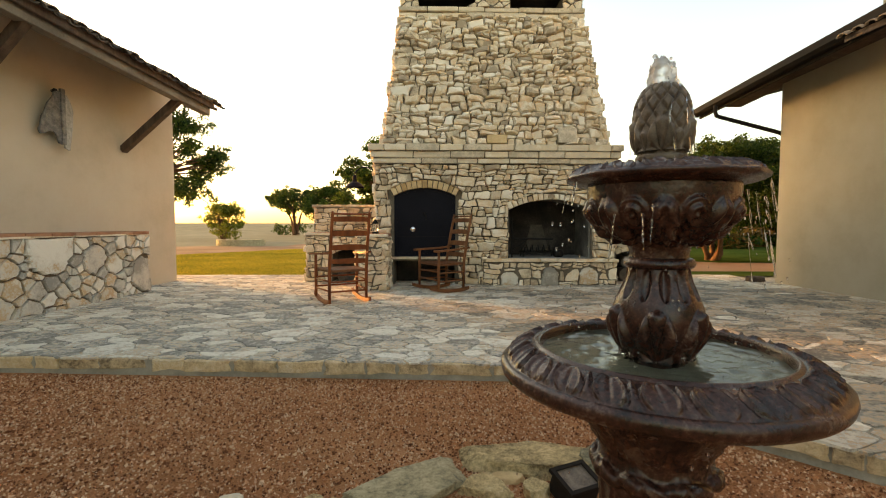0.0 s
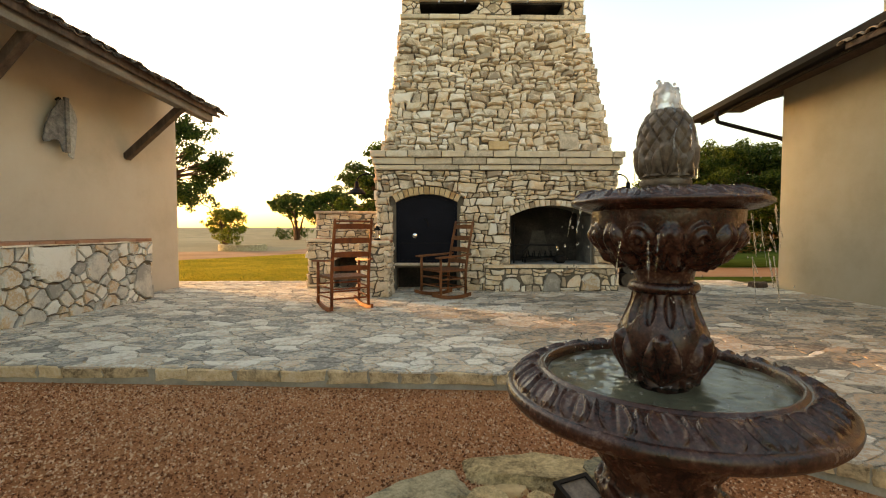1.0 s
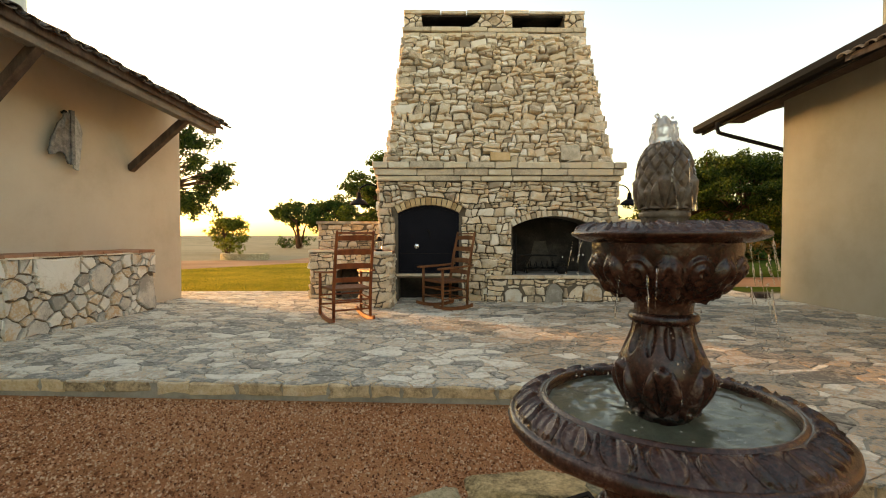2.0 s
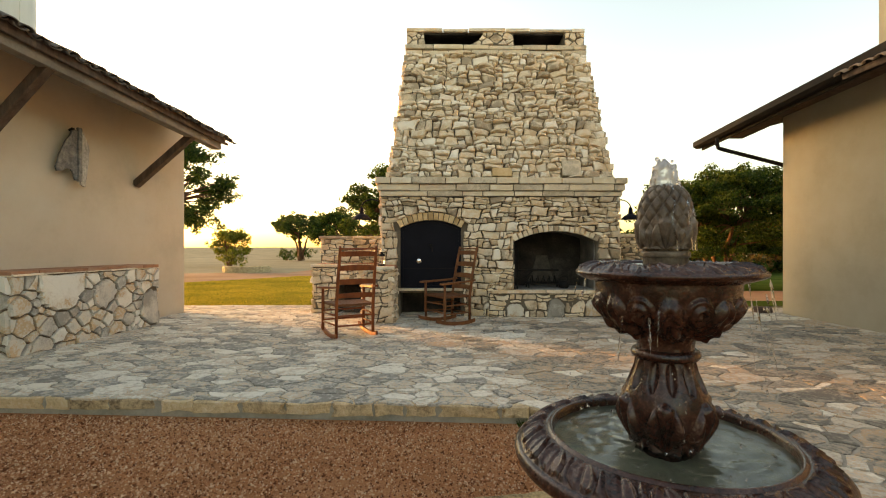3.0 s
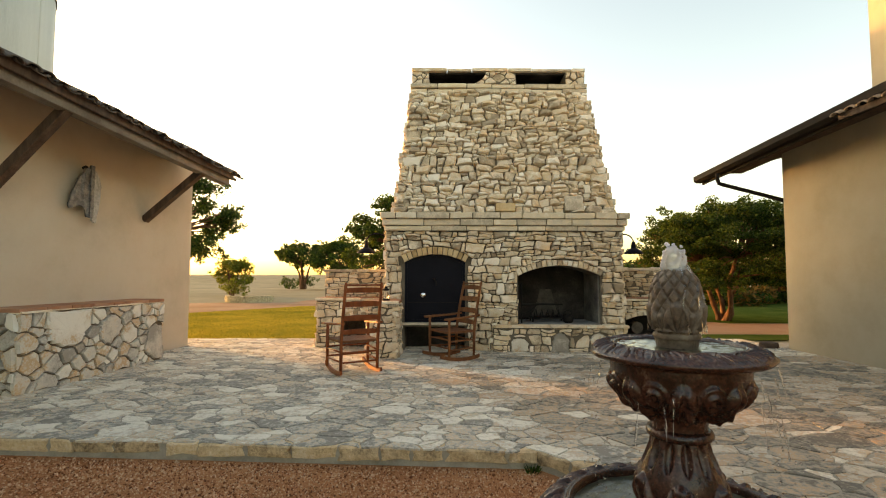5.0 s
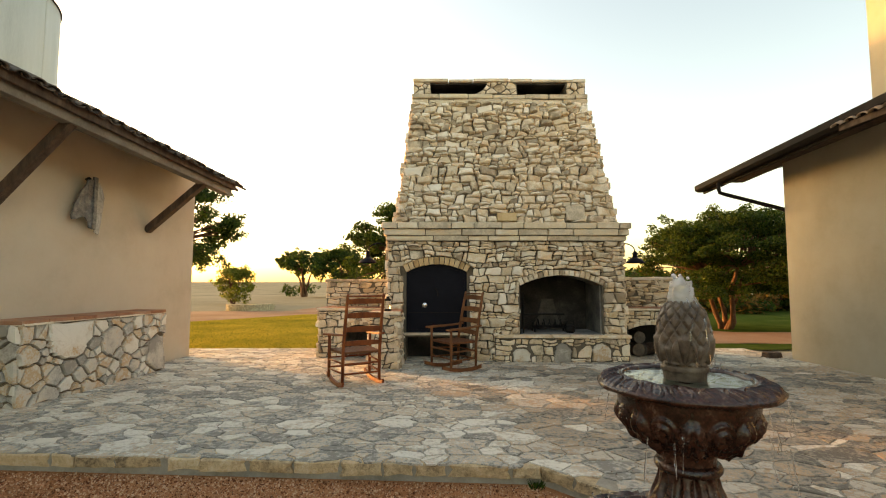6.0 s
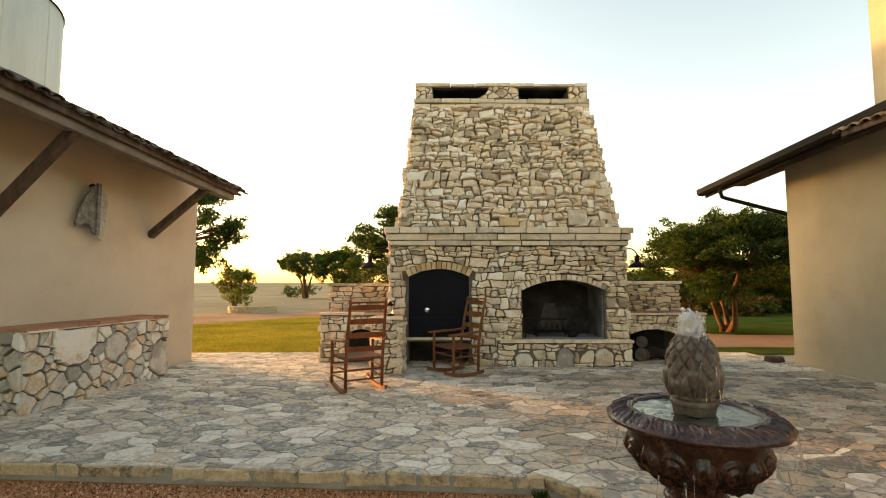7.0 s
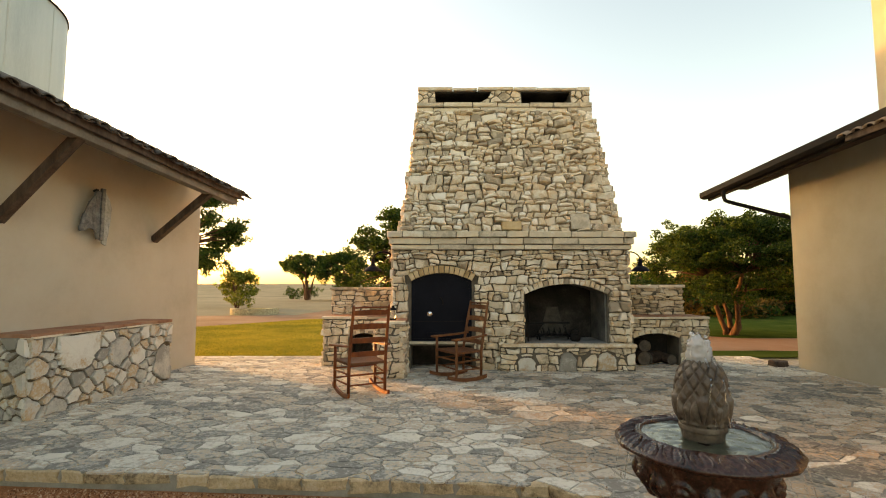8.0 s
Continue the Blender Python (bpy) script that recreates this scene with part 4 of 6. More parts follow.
for y in (-1.13, -3.42, -5.72):
    br = part("bracket", boxed(-0.05, -0.05, 0, 0.05, 0.05, 1.17 - 0.045 * (y + 1.05), Matrix.Translation((0.0, y, 2.06)) @ Matrix.Rotation(math.atan2(EX - 0.13, 0.68 - RISE * (y + 0.42)), 4, "Y"), 0.008), TIMBER, house_l, "dark stained timber bracket")
for y in (-1.05, -2.28, -3.50, -4.72, -5.95, -7.2):
    part("rafter", boxed(-0.04, -0.045, -0.12, 1.12, 0.045, -0.0, Matrix.Translation((-0.08, y, EZ - 0.075 + PITCH * (EX + 0.06))) @ Matrix.Rotation(math.atan(PITCH), 4, "Y"), 0.006), TIMBER, house_l)


def barrel(length, radius, thick, sides=8, flip=False):
    """One half-round clay tile along x."""
    bm = bmesh.new()
    a, b = [], []
    for e in (0, 1):
        rr = radius * (1.0 if e == 0 else 0.86)
        for lst, r in ((a, rr), (b, rr - thick)):
            lst.append([bm.verts.new((e * -length, r * math.cos(math.pi * k / sides), r * math.sin(math.pi * k / sides) * (-0.45 if flip else 0.55))) for k in range(sides + 1)])
    for k in range(sides):
        bm.faces.new((a[0][k], a[0][k + 1], a[1][k + 1], a[1][k]))
        bm.faces.new((b[0][k + 1], b[0][k], b[1][k], b[1][k + 1]))
        for e in (0, 1):
            bm.faces.new((a[e][k], b[e][k], b[e][k + 1], a[e][k + 1]))
    for k in (0, sides):
        bm.faces.new((a[0][k], a[1][k], b[1][k], b[0][k]))
    return bm


def tile_mesh(mat, flip=False):
    me = bpy.data.meshes.new("roof_tile")
    bm = barrel(0.42, 0.078, 0.016, 8, flip)
    bmesh.ops.recalc_face_normals(bm, faces=bm.faces)
    bm.to_mesh(me)
    bm.free()
    me.materials.append(mat)
    return me


tile_up, tile_down = tile_mesh(TILE), tile_mesh(TILE, True)
rng = random.Random(41)
slope_l = Matrix.Rotation(math.atan(PITCH), 4, "Y")
for row in range(4):
    for k in range(50):
        y = -0.40 - k * 0.17
        for me, dz, dy in ((tile_up, 0.035, 0), (tile_down, 0.045, 0.085)):
            if row and me is tile_down:
                continue
            t = new("roof_tile", me)
            t.parent = roof_l
            x = EX + 0.05 - row * 0.34 + rng.uniform(-0.035, 0.035)
            t.matrix_basis = Matrix.Translation((x, y + dy + rng.uniform(-0.008, 0.008), EZ + PITCH * (EX - x) + dz + row * 0.004 + rng.uniform(-0.016, 0.012))) @ Matrix.Rotation(math.atan(PITCH) + rng.uniform(-0.03, 0.03), 4, "Y") @ Matrix.Rotation(rng.uniform(-0.05, 0.05), 4, "Z")
bm = bmesh.new()
for k in range(90):
    y = -0.40 - k * 0.17
    for row in range(0 if k >= 50 else 4, 11):
        x = EX + 0.05 - row * 0.34
        g = barrel(0.42, 0.085, 0.016, 5)
        m = Matrix.Translation((x, y, EZ + PITCH * (EX - x) + 0.035 + row * 0.004)) @ slope_l
        vm = {v: bm.verts.new(m @ v.co) for v in g.verts}
        for f in g.faces:
            bm.faces.new([vm[v] for v in f.verts])
        g.free()
tagged(part("further_roof_tiles", bm, TILE, roof_l), kind="stuff")

SAG = Matrix.Translation((0, -0.43, 0)) @ Matrix.Rotation(-math.atan(RISE), 4, "X") @ Matrix.Translation((0, 0.43, 0))
PIVOT = Matrix.Translation((0, 0, EZ)) @ SAG @ Matrix.Translation((0, 0, -EZ))
for ob in house_l.children:
    if ob.name.split(".")[0] in ("roof", "eave_beam", "fascia", "rafter"):
        ob.matrix_basis = PIVOT

# stone seat wall against the house
seat = thing("stone_seat_wall", "low irregular stone wall with terracotta coping", "stone wall", ML)
SX, SY0, SY1, SH = 0.46, -3.42, -1.28, 0.865
base = part("base", boxed(0.0, SY0 + 0.012, 0.0, SX - 0.012, SY1 - 0.012, SH - 0.03), SEAT_MORTAR, seat)
MS = Matrix(((0, 0, 1, SX), (1, 0, 0, SY0), (0, 1, 0, 0), (0, 0, 0, 1)))
lay_stones(rubble([(0, 0), (SY1 - SY0, 0), (SY1 - SY0, SH - 0.04), (0, SH - 0.04)], 0.35, 0.010, rng, 1.1, (), 0.7, 3000, small=0.55), MS, base, BENCH_STONE, STONE_REST, rng, (0.012, 0.038), dome=0.10, cut=0.11, rough=0.06, jag=0.08, warp=0.035, freq=5.5, shoulder=0.93)
lay_stones(rubble([(0, 0), (SX, 0), (SX, SH - 0.04), (0, SH - 0.04)], 0.22, 0.016, rng, 1.0, (), 0.6, 800), frontal(SY0), base, BENCH_STONE, STONE_REST, rng, (0.012, 0.038), dome=0.10, cut=0.11, rough=0.06, jag=0.08, warp=0.035, freq=5.5, shoulder=0.93)
ME = Matrix(((-1, 0, 0, SX), (0, 0, 1, SY1), (0, 1, 0, 0), (0, 0, 0, 1)))
lay_stones(rubble([(0, 0), (SX, 0), (SX, SH - 0.04), (0, SH - 0.04)], 0.22, 0.016, rng, 1.0, (), 0.6, 800), ME, base, BENCH_STONE, STONE_REST, rng, (0.012, 0.038), dome=0.10, cut=0.11, rough=0.06, jag=0.08, warp=0.035, freq=5.5, shoulder=0.93)
course(0, SY1 - SY0 + 0.02, MS, SH - 0.045, SH - 0.015, -0.2, 0.03, seat, CUT_STONE, rng, (0.3, 0.6), "edge_slab")
for i in range(7):
    e = (SY1 - SY0) / 7
    part("coping_tile", boxed(0.005, SY0 + i * e + 0.002, SH - 0.03, SX + 0.02, SY0 + (i + 1) * e - 0.002, SH + 0.012, None, 0.005), RED_TILE, seat)

# galvanised tank behind the house
tank = thing("water_tank", "tall pale galvanised steel water tank", "tank", pose(-9.66, 8.9, 0))
bm = bmesh.new()
lathe(bm, [(1.75, -0.2)] + [(1.75, z) for z in (1.6, 3.2, 4.8)] + [(1.75, 7.12)], 64, close=True)
part("shell", bm, GALV, tank, "", True)
bm = bmesh.new()
lathe(bm, [(1.74, 7.10), (1.775, 7.10), (1.775, 7.13), (1.74, 7.13)], 64)
part("rim", bm, DARK_METAL, tank)
bm = bmesh.new()
for a in (-20, 10, 40, 70, 100, 130):
    r = radians(a - 60)
    box(bm, -0.012, -0.004, 0, 0.012, 0.006, 7.08, Matrix.Translation((1.752 * math.cos(r), 1.752 * math.sin(r), 0)) @ Matrix.Rotation(r + math.pi / 2, 4, "Z"))
part("seams", bm, GALV, tank)

# ---- right building ----
house_r = thing("stucco_lodge", "ochre stucco house with dark metal roof and gutter", "house")
WX = 5.98
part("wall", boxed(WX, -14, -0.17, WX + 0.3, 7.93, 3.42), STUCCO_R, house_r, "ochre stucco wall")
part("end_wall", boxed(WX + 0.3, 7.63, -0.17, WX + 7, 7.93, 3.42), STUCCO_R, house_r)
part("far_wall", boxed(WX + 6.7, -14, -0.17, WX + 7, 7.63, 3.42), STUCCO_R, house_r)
MR = Matrix(((1, 0, 0, 0), (0, 0, -1, 0), (0, 1, 0, 0), (0, 0, 0, 1)))
GX, GZ, GP = 5.12, 3.12, 0.26
bm = bmesh.new()
prism(bm, [(GX + 0.05, GZ), (WX + 3.5, GZ + GP * (WX + 3.45 - GX)), (WX + 3.5, GZ + 0.06 + GP * (WX + 3.45 - GX)), (GX + 0.05, GZ + 0.06)], MR, -9.05, 14)
prism(bm, [(WX + 3.5, GZ + GP * (WX + 3.45 - GX)), (WX + 7.9, GZ), (WX + 7.9, GZ + 0.06), (WX + 3.5, GZ + 0.06 + GP * (WX + 3.45 - GX))], MR, -9.05, 14)
roof_r = part("roof", bm, DARK_METAL, house_r, "dark bronze metal roof")
bm = bmesh.new()
for k in range(70):
    y = 9.0 - k * 0.09
    tube(bm, [(GX + 0.02, y, GZ + 0.065), (GX + 0.6, y, GZ + 0.065 + GP * 0.55)], 0.022, 6)
part("corrugation", bm, DARK_METAL, roof_r)
bm = bmesh.new()
prism(bm, [(GX - 0.05, GZ + 0.055), (GX - 0.05, GZ - 0.04), (GX, GZ - 0.075), (GX + 0.09, GZ - 0.075), (GX + 0.09, GZ - 0.06), (GX + 0.005, GZ - 0.06), (GX - 0.035, GZ - 0.03), (GX - 0.035, GZ + 0.055)], MR, -9.1, 14)
part("gutter", bm, DARK_METAL, house_r, "dark bronze metal gutter")
part("fascia", boxed(GX + 0.09, -14, GZ - 0.12, GX + 0.12, 9.05, GZ + 0.02), DARK_METAL, house_r)
part("soffit", boxed(GX + 0.12, -14, GZ + 0.10, WX, 9.0, GZ + 0.12), TIMBER, house_r, "dark timber soffit")
part("downpipe", tubed([(5.08, 8.30, 3.06), (5.08, 8.30, 2.95), (5.10, 8.295, 2.88), (5.16, 8.27, 2.85), (5.98, 7.96, 2.53), (6.08, 7.985, 2.48), (6.12, 7.99, 2.38), (6.12, 7.99, 0.0)], 0.034, 10), DARK_METAL, house_r, "dark bronze downpipe")

TILT = Matrix.Translation((5.25, 9.40, 3.17)) @ Matrix.Rotation(radians(-2.5), 4, "Z") @ Matrix.Rotation(radians(-2.2), 4, "X") @ Matrix.Translation((-5.07, -9.1, -3.12))
for ob in house_r.children:
    if ob.name.split(".")[0] in ("roof", "gutter", "fascia", "soffit"):
        ob.matrix_basis = TILT

wing = thing("tiled_wing", "taller stucco wing with pale clay tile eave", "house")
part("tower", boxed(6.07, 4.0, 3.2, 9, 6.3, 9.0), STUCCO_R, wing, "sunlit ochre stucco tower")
bm = bmesh.new()
prism(bm, [(5.10, 3.17), (8.0, 4.66), (8.0, 4.73), (5.10, 3.24)], MR, -5.75, 10)
roof_w = part("roof", bm, TIMBER, wing)
part("corbel", boxed(5.45, 5.2, 3.0, 5.98, 5.34, 3.2, None, 0.02), STUCCO_R, wing)
tile_pale = tile_mesh(TILE_PALE)
for row in range(5):
    for k in range(14):
        t = new("roof_tile", tile_pale)
        t.parent = roof_w
        x = 5.05 + row * 0.34 + rng.uniform(-0.02, 0.02)
        t.matrix_basis = Matrix.Translation((x, 5.72 - k * 0.17, 3.255 + 0.514 * (x - 5.1) + row * 0.004)) @ Matrix.Rotation(-math.atan(0.514), 4, "Y") @ Matrix.Rotation(math.pi + rng.uniform(-0.03, 0.03), 4, "Z")


# ---- fountain ----
def carved(prof, sides, relief, close=False):
    """A turned form with carving: relief(angle, s) pushes the surface out along its normal; s runs from 0 to 1 along prof."""
    bm = bmesh.new()
    n = len(prof)
    rings = []
    for i, (r, z) in enumerate(prof):
        a0, a1 = prof[max(i - 1, 0)], prof[min(i + 1, n - 1)]
        d = Vector((a1[0] - a0[0], a1[1] - a0[1]))
        d = d.normalized() if d.length > 1e-9 else Vector((0, 1))
        nr, nz = d.y, -d.x
        ring = []
        for k in range(sides):
            a = 2 * math.pi * k / sides
            h = relief(a, i / (n - 1))
            rr, zz = max(0.0004, r + nr * h), z + nz * h
            ring.append(bm.verts.new((rr * math.cos(a), rr * math.sin(a), zz)))
        rings.append(ring)
    for r0, r1 in zip(rings, rings[1:]):
        for k in range(sides):
            bm.faces.new((r0[k], r0[(k + 1) % sides], r1[(k + 1) % sides], r1[k]))
    if close:
        bm.faces.new(list(reversed(rings[0])))
        bm.faces.new(rings[-1])
    return bm


def leaf(a, s, count, s0, s1, tall, slant=0.0, wide=0.46, vein=True):
    """Height of a ring of carved leaves between s0 and s1."""
    if not s0 < s < s1:
        return 0.0
    q = (s - s0) / (s1 - s0)
    t = (a * count / (2 * math.pi) + slant * q) % 1 - 0.5
    w = wide * math.sin(math.pi * min(1, q * 0.86 + 0.12)) ** 0.7
    if abs(t) >= w:
        return 0.0
    h = math.sqrt(1 - (t / w) ** 2)
    if vein:
        h *= 1 - 0.45 * math.exp(-(t / 0.05) ** 2)
        h *= 0.88 + 0.12 * math.cos(22 * (q + abs(t) * 1.2))
    return tall * h * min(1, 6 * q, 6 * (1 - q))


def rim_leaf(a, s, count, s0, s1, tall, slant):
    """Height of slanting leaves on a rim, tips outward, with crisp edges, a midrib and side veins."""
    if not s0 < s < s1:
        return 0.0
    q = (s - s0) / (s1 - s0)
    t = (a * count / (2 * math.pi) + slant * q) % 1 - 0.5
    w = 0.40 * math.sin(math.pi * min(1, 0.06 + 0.94 * q ** 0.8)) ** 0.7
    fade = min(1, 6 * q, 6 * (1 - q))
    if abs(t) < w:
        e = 1 - abs(t) / w
        h = 0.45 + 0.55 * math.exp(-((e - 0.14) / 0.11) ** 2) - 0.30 * math.exp(-(t / 0.05) ** 2)
        return tall * fade * h * min(1, 9 * e)
    u = 0.5 - abs(t)
    v = 0.16 * (1 - q) ** 0.8
    if u < v:
        return tall * fade * 0.5 * math.sqrt(1 - (u / v) ** 2)
    return 0.0


fountain = thing("tiered_fountain", "two-tier brown cast stone fountain with pineapple finial, running", "fountain", pose(0.588, 0.926, 0))
grain = lambda a, s: 0.0006 * noise.noise(Vector((math.cos(a) * 9, math.sin(a) * 9, s * 18)))
part("foot", carved(smooth_profile([(0.20, -0.15), (0.20, -0.08), (0.175, -0.05), (0.15, -0.01), (0.125, 0.03), (0.12, 0.06)], 5), 96, grain), CAST, fountain, "", True)
part("pedestal", carved(smooth_profile([(0.115, 0.05), (0.10, 0.14), (0.088, 0.26), (0.084, 0.38), (0.088, 0.48), (0.091, 0.520), (0.104, 0.532), (0.106, 0.545), (0.096, 0.556), (0.097, 0.585)], 8), 160,
     lambda a, s: leaf(a, s, 8, 0.05, 0.62, 0.009) + leaf(a, s, 8, 0.55, 0.95, 0.010, 0.5) + grain(a, s)), CAST, fountain, "fluted brown pedestal", True)


low = smooth_profile([(0.095, 0.570), (0.108, 0.610), (0.142, 0.652), (0.195, 0.684), (0.252, 0.703)], 8)
lower = part("lower_bowl", carved(low, 200, lambda a, s: leaf(a, s, 14, 0.05, 0.85, 0.010) + grain(a, s)), CAST, fountain, "", True)
edge = [(0.250, 0.702), (0.264, 0.702), (0.2745, 0.706), (0.2805, 0.713), (0.2825, 0.722), (0.2805, 0.730), (0.274, 0.735), (0.271, 0.734)] + [(0.271 - 0.050 * k / 46, 0.734 + 0.027 * math.sin(k / 46 * 1.45)) for k in range(1, 47)] + [(0.2195, 0.759), (0.2175, 0.760), (0.215, 0.764), (0.211, 0.765), (0.2075, 0.762), (0.206, 0.755), (0.205, 0.745)]
rp = lambda a, s: rim_leaf(a, s, 24, 0.13, 0.87, 0.0085, 0.30) + grain(a, s)
part("rim", carved(edge, 900, rp), CAST, lower, "rim carved with slanting leaves", True)
part("basin", carved(smooth_profile([(0.207, 0.753), (0.20, 0.728), (0.17, 0.712), (0.10, 0.706), (0.03, 0.706)], 5), 72, grain), BASIN, lower, "pale mossy basin", True)


def urn_relief(a, s):
    t = (a * 12 / (2 * math.pi)) % 1 - 0.5
    f = 0.0
    if 0.62 < s < 0.92:
        q = (s - 0.62) / 0.30
        w = 0.33 * math.sqrt(max(0, 1 - (2 * q - 1) ** 2))
        f -= 0.009 * max(0, 1 - (t / max(w, 1e-3)) ** 2) if abs(t) < w else 0
    p = ((a - 4.26) * 6 / (2 * math.pi) + 0.5) % 1 - 0.5
    if 0.10 < s < 0.60:
        du, dv = p / 0.46, (s - 0.14) / 0.42
        rad, ang = math.hypot(du, dv), math.atan2(du, dv)
        if rad < 1 and abs(ang) < 1.75:
            f += 0.014 * min(1, 7 * (1 - rad) + 0.25) * (0.5 + 0.5 * rad) * (0.25 + 0.75 * abs(math.cos(ang * 3.6)) ** 0.7)
    return f + grain(a, s)


urn = smooth_profile([(0.050, 0.700), (0.052, 0.740), (0.060, 0.762), (0.073, 0.790), (0.078, 0.815), (0.075, 0.838), (0.066, 0.862), (0.057, 0.885), (0.053, 0.903), (0.052, 0.908)], 9)
part("urn", carved(urn, 300, urn_relief), CAST, fountain, "urn stem with carved shells and flutes", True)
part("collar", carved(smooth_profile([(0.050, 0.905), (0.0575, 0.908), (0.061, 0.915), (0.0575, 0.923), (0.050, 0.926)], 4), 96, grain), CAST, fountain, "", True)


def bowl_relief(a, s):
    h = leaf(a, s, 8, 0.30, 0.88, 0.016, 0, 0.32) + leaf(a + math.pi / 8, s, 8, 0.24, 0.60, 0.008, 0.5, 0.30)
    for q, rad in ((0.70, 0.17), (0.48, 0.10)):
        t = ((a * 8 / (2 * math.pi) + 0.5) % 1 - 0.5)
        d = math.hypot(t / 0.26, (s - q) / rad)
        if d < 1:
            h = max(h, 0.014 * math.sqrt(1 - d * d) * (0.72 + 0.28 * math.cos(d * 14)))
    return h + grain(a, s)


up = smooth_profile([(0.050, 0.924), (0.051, 0.938), (0.056, 0.950), (0.074, 0.966), (0.098, 0.982), (0.117, 1.004), (0.125, 1.028), (0.127, 1.052)], 9)
upper = part("upper_bowl", carved(up, 320, bowl_relief), CAST, fountain, "", True)
edge2 = [(0.124, 1.052), (0.142, 1.055), (0.157, 1.060), (0.1640, 1.064), (0.1655, 1.069), (0.162, 1.072)] + [(0.162 - 0.041 * k / 38, 1.072 + 0.013 * math.sin(k / 38 * 1.5)) for k in range(1, 39)] + [(0.118, 1.087), (0.115, 1.086), (0.113, 1.074)]
part("rim", carved(edge2, 720, lambda a, s: rim_leaf(a, s, 20, 0.14, 0.90, 0.0060, 0.35) + 0.0010 * math.cos(12 * a) + grain(a, s)), CAST, upper, "rim carved with slanting leaves", True)
part("basin", carved(smooth_profile([(0.114, 1.076), (0.108, 1.056), (0.08, 1.050), (0.02, 1.050)], 5), 60, grain), BASIN, upper, "", True)


def pine_relief(a, s):
    """Fan-shaped leaves round the lower half, a net of raised lozenges above."""
    h = 0.0
    if s > 0.30:
        z = s * 8.0
        u, v = (a * 12 / (2 * math.pi) + z) % 1 - 0.5, (a * 12 / (2 * math.pi) - z) % 1 - 0.5
        h = (0.0062 * min(1, 5.5 * min(0.5 - abs(u), 0.5 - abs(v))) - 0.003) * min(1, (1.02 - s) * 7)
    for turn, low, high, half, tall in ((0.0, 0.37, 0.66, 0.50, 0.0095), (0.5, 0.37, 0.58, 0.42, 0.0075)):
        p = ((a - 4.26) * 5 / (2 * math.pi) + 0.5 + turn) % 1 - 0.5
        du, dv = p / half, (s - low) / (high - low)
        rad, ang = math.hypot(du, dv), math.atan2(du, dv)
        if dv > 0 and rad < 1:
            h = max(h, tall * min(1, 8 * (1 - rad) + 0.2) * (0.35 + 0.65 * abs(math.cos(ang * 4.2)) ** 0.7))
    return h + grain(a, s)


pine = smooth_profile([(0.036, 1.070), (0.040, 1.094), (0.043, 1.098), (0.043, 1.106), (0.037, 1.110), (0.037, 1.117), (0.042, 1.130), (0.046, 1.150), (0.047, 1.172), (0.044, 1.196), (0.036, 1.216), (0.023, 1.230), (0.004, 1.236)], 9)
part("pineapple_finial", carved(pine, 300, pine_relief), CAST_GREY, fountain, "grey-brown carved pineapple finial", True)


def pool(r0, r1, z, amp, seed):
    bm = bmesh.new()
    rings = []
    for i in range(26):
        r = r0 + (r1 - r0) * i / 25
        ring = []
        for k in range(96):
            a = 2 * math.pi * k / 96
            x, y = r * math.cos(a), r * math.sin(a)
            ring.append(bm.verts.new((x, y, z + amp * (noise.noise(Vector((x * 45, y * 45, seed))) + 0.5 * noise.noise(Vector((x * 110, y * 110, seed)))))))
        rings.append(ring)
    for p, q in zip(rings, rings[1:]):
        for k in range(96):
            bm.faces.new((p[k], q[k], q[(k + 1) % 96], p[(k + 1) % 96]))
    return bm


water = thing("fountain_water", "clear rippled water filling and spilling from the fountain", "water", pose(0.588, 0.926, 0))
part("lower_pool", pool(0.045, 0.207, 0.7475, 0.0030, 2), WATER, water, "", True)
part("upper_pool", pool(0.034, 0.1150, 1.0815, 0.0020, 5), WATER, water, "", True)
rng = random.Random(51)
bm = bmesh.new()
jet = [(0.021, 1.222), (0.0225, 1.236), (0.0215, 1.250), (0.0205, 1.262), (0.017, 1.272), (0.009, 1.278), (0.001, 1.279)]
lathe(bm, smooth_profile(jet, 5), 40, (-0.002, 0), lambda a, i: 0.0055 * noise.noise(Vector((math.cos(a) * 2.6, math.sin(a) * 2.6, i * 0.16))) + 0.0025 * noise.noise(Vector((math.cos(a) * 7, math.sin(a) * 7, i * 0.5))))
for v in bm.verts:
    if v.co.z > 1.250:
        v.co.z += 0.016 * (v.co.z - 1.250) / 0.03 * noise.noise(Vector((v.co.x * 60, v.co.y * 60, 4)))
for k in range(9):
    a, r = rng.uniform(0, 6.283), rng.uniform(0.002, 0.016)
    bmesh.ops.create_icosphere(bm, subdivisions=2, radius=rng.uniform(0.0015, 0.0045), matrix=Matrix.Translation((r * math.cos(a), r * math.sin(a), rng.uniform(1.262, 1.288))))
part("jet", bm, FROTH, water, "short frothing water jet", True)
for k in range(9):
    a = rng.uniform(0, 2 * math.pi)
    pts = []
    for j in range(9):
        s = j / 8
        z = 1.240 - 0.13 * s
        r = 0.024 + 0.029 * math.sin(min(1, s * 1.6) * math.pi / 2)
        pts.append((r * math.cos(a + 0.1 * math.sin(j)), r * math.sin(a + 0.1 * math.sin(j)), z))
    part("trickle", tubed(pts, [rng.uniform(0.0006, 0.0016) for _ in pts], 6), SPRAY, water)
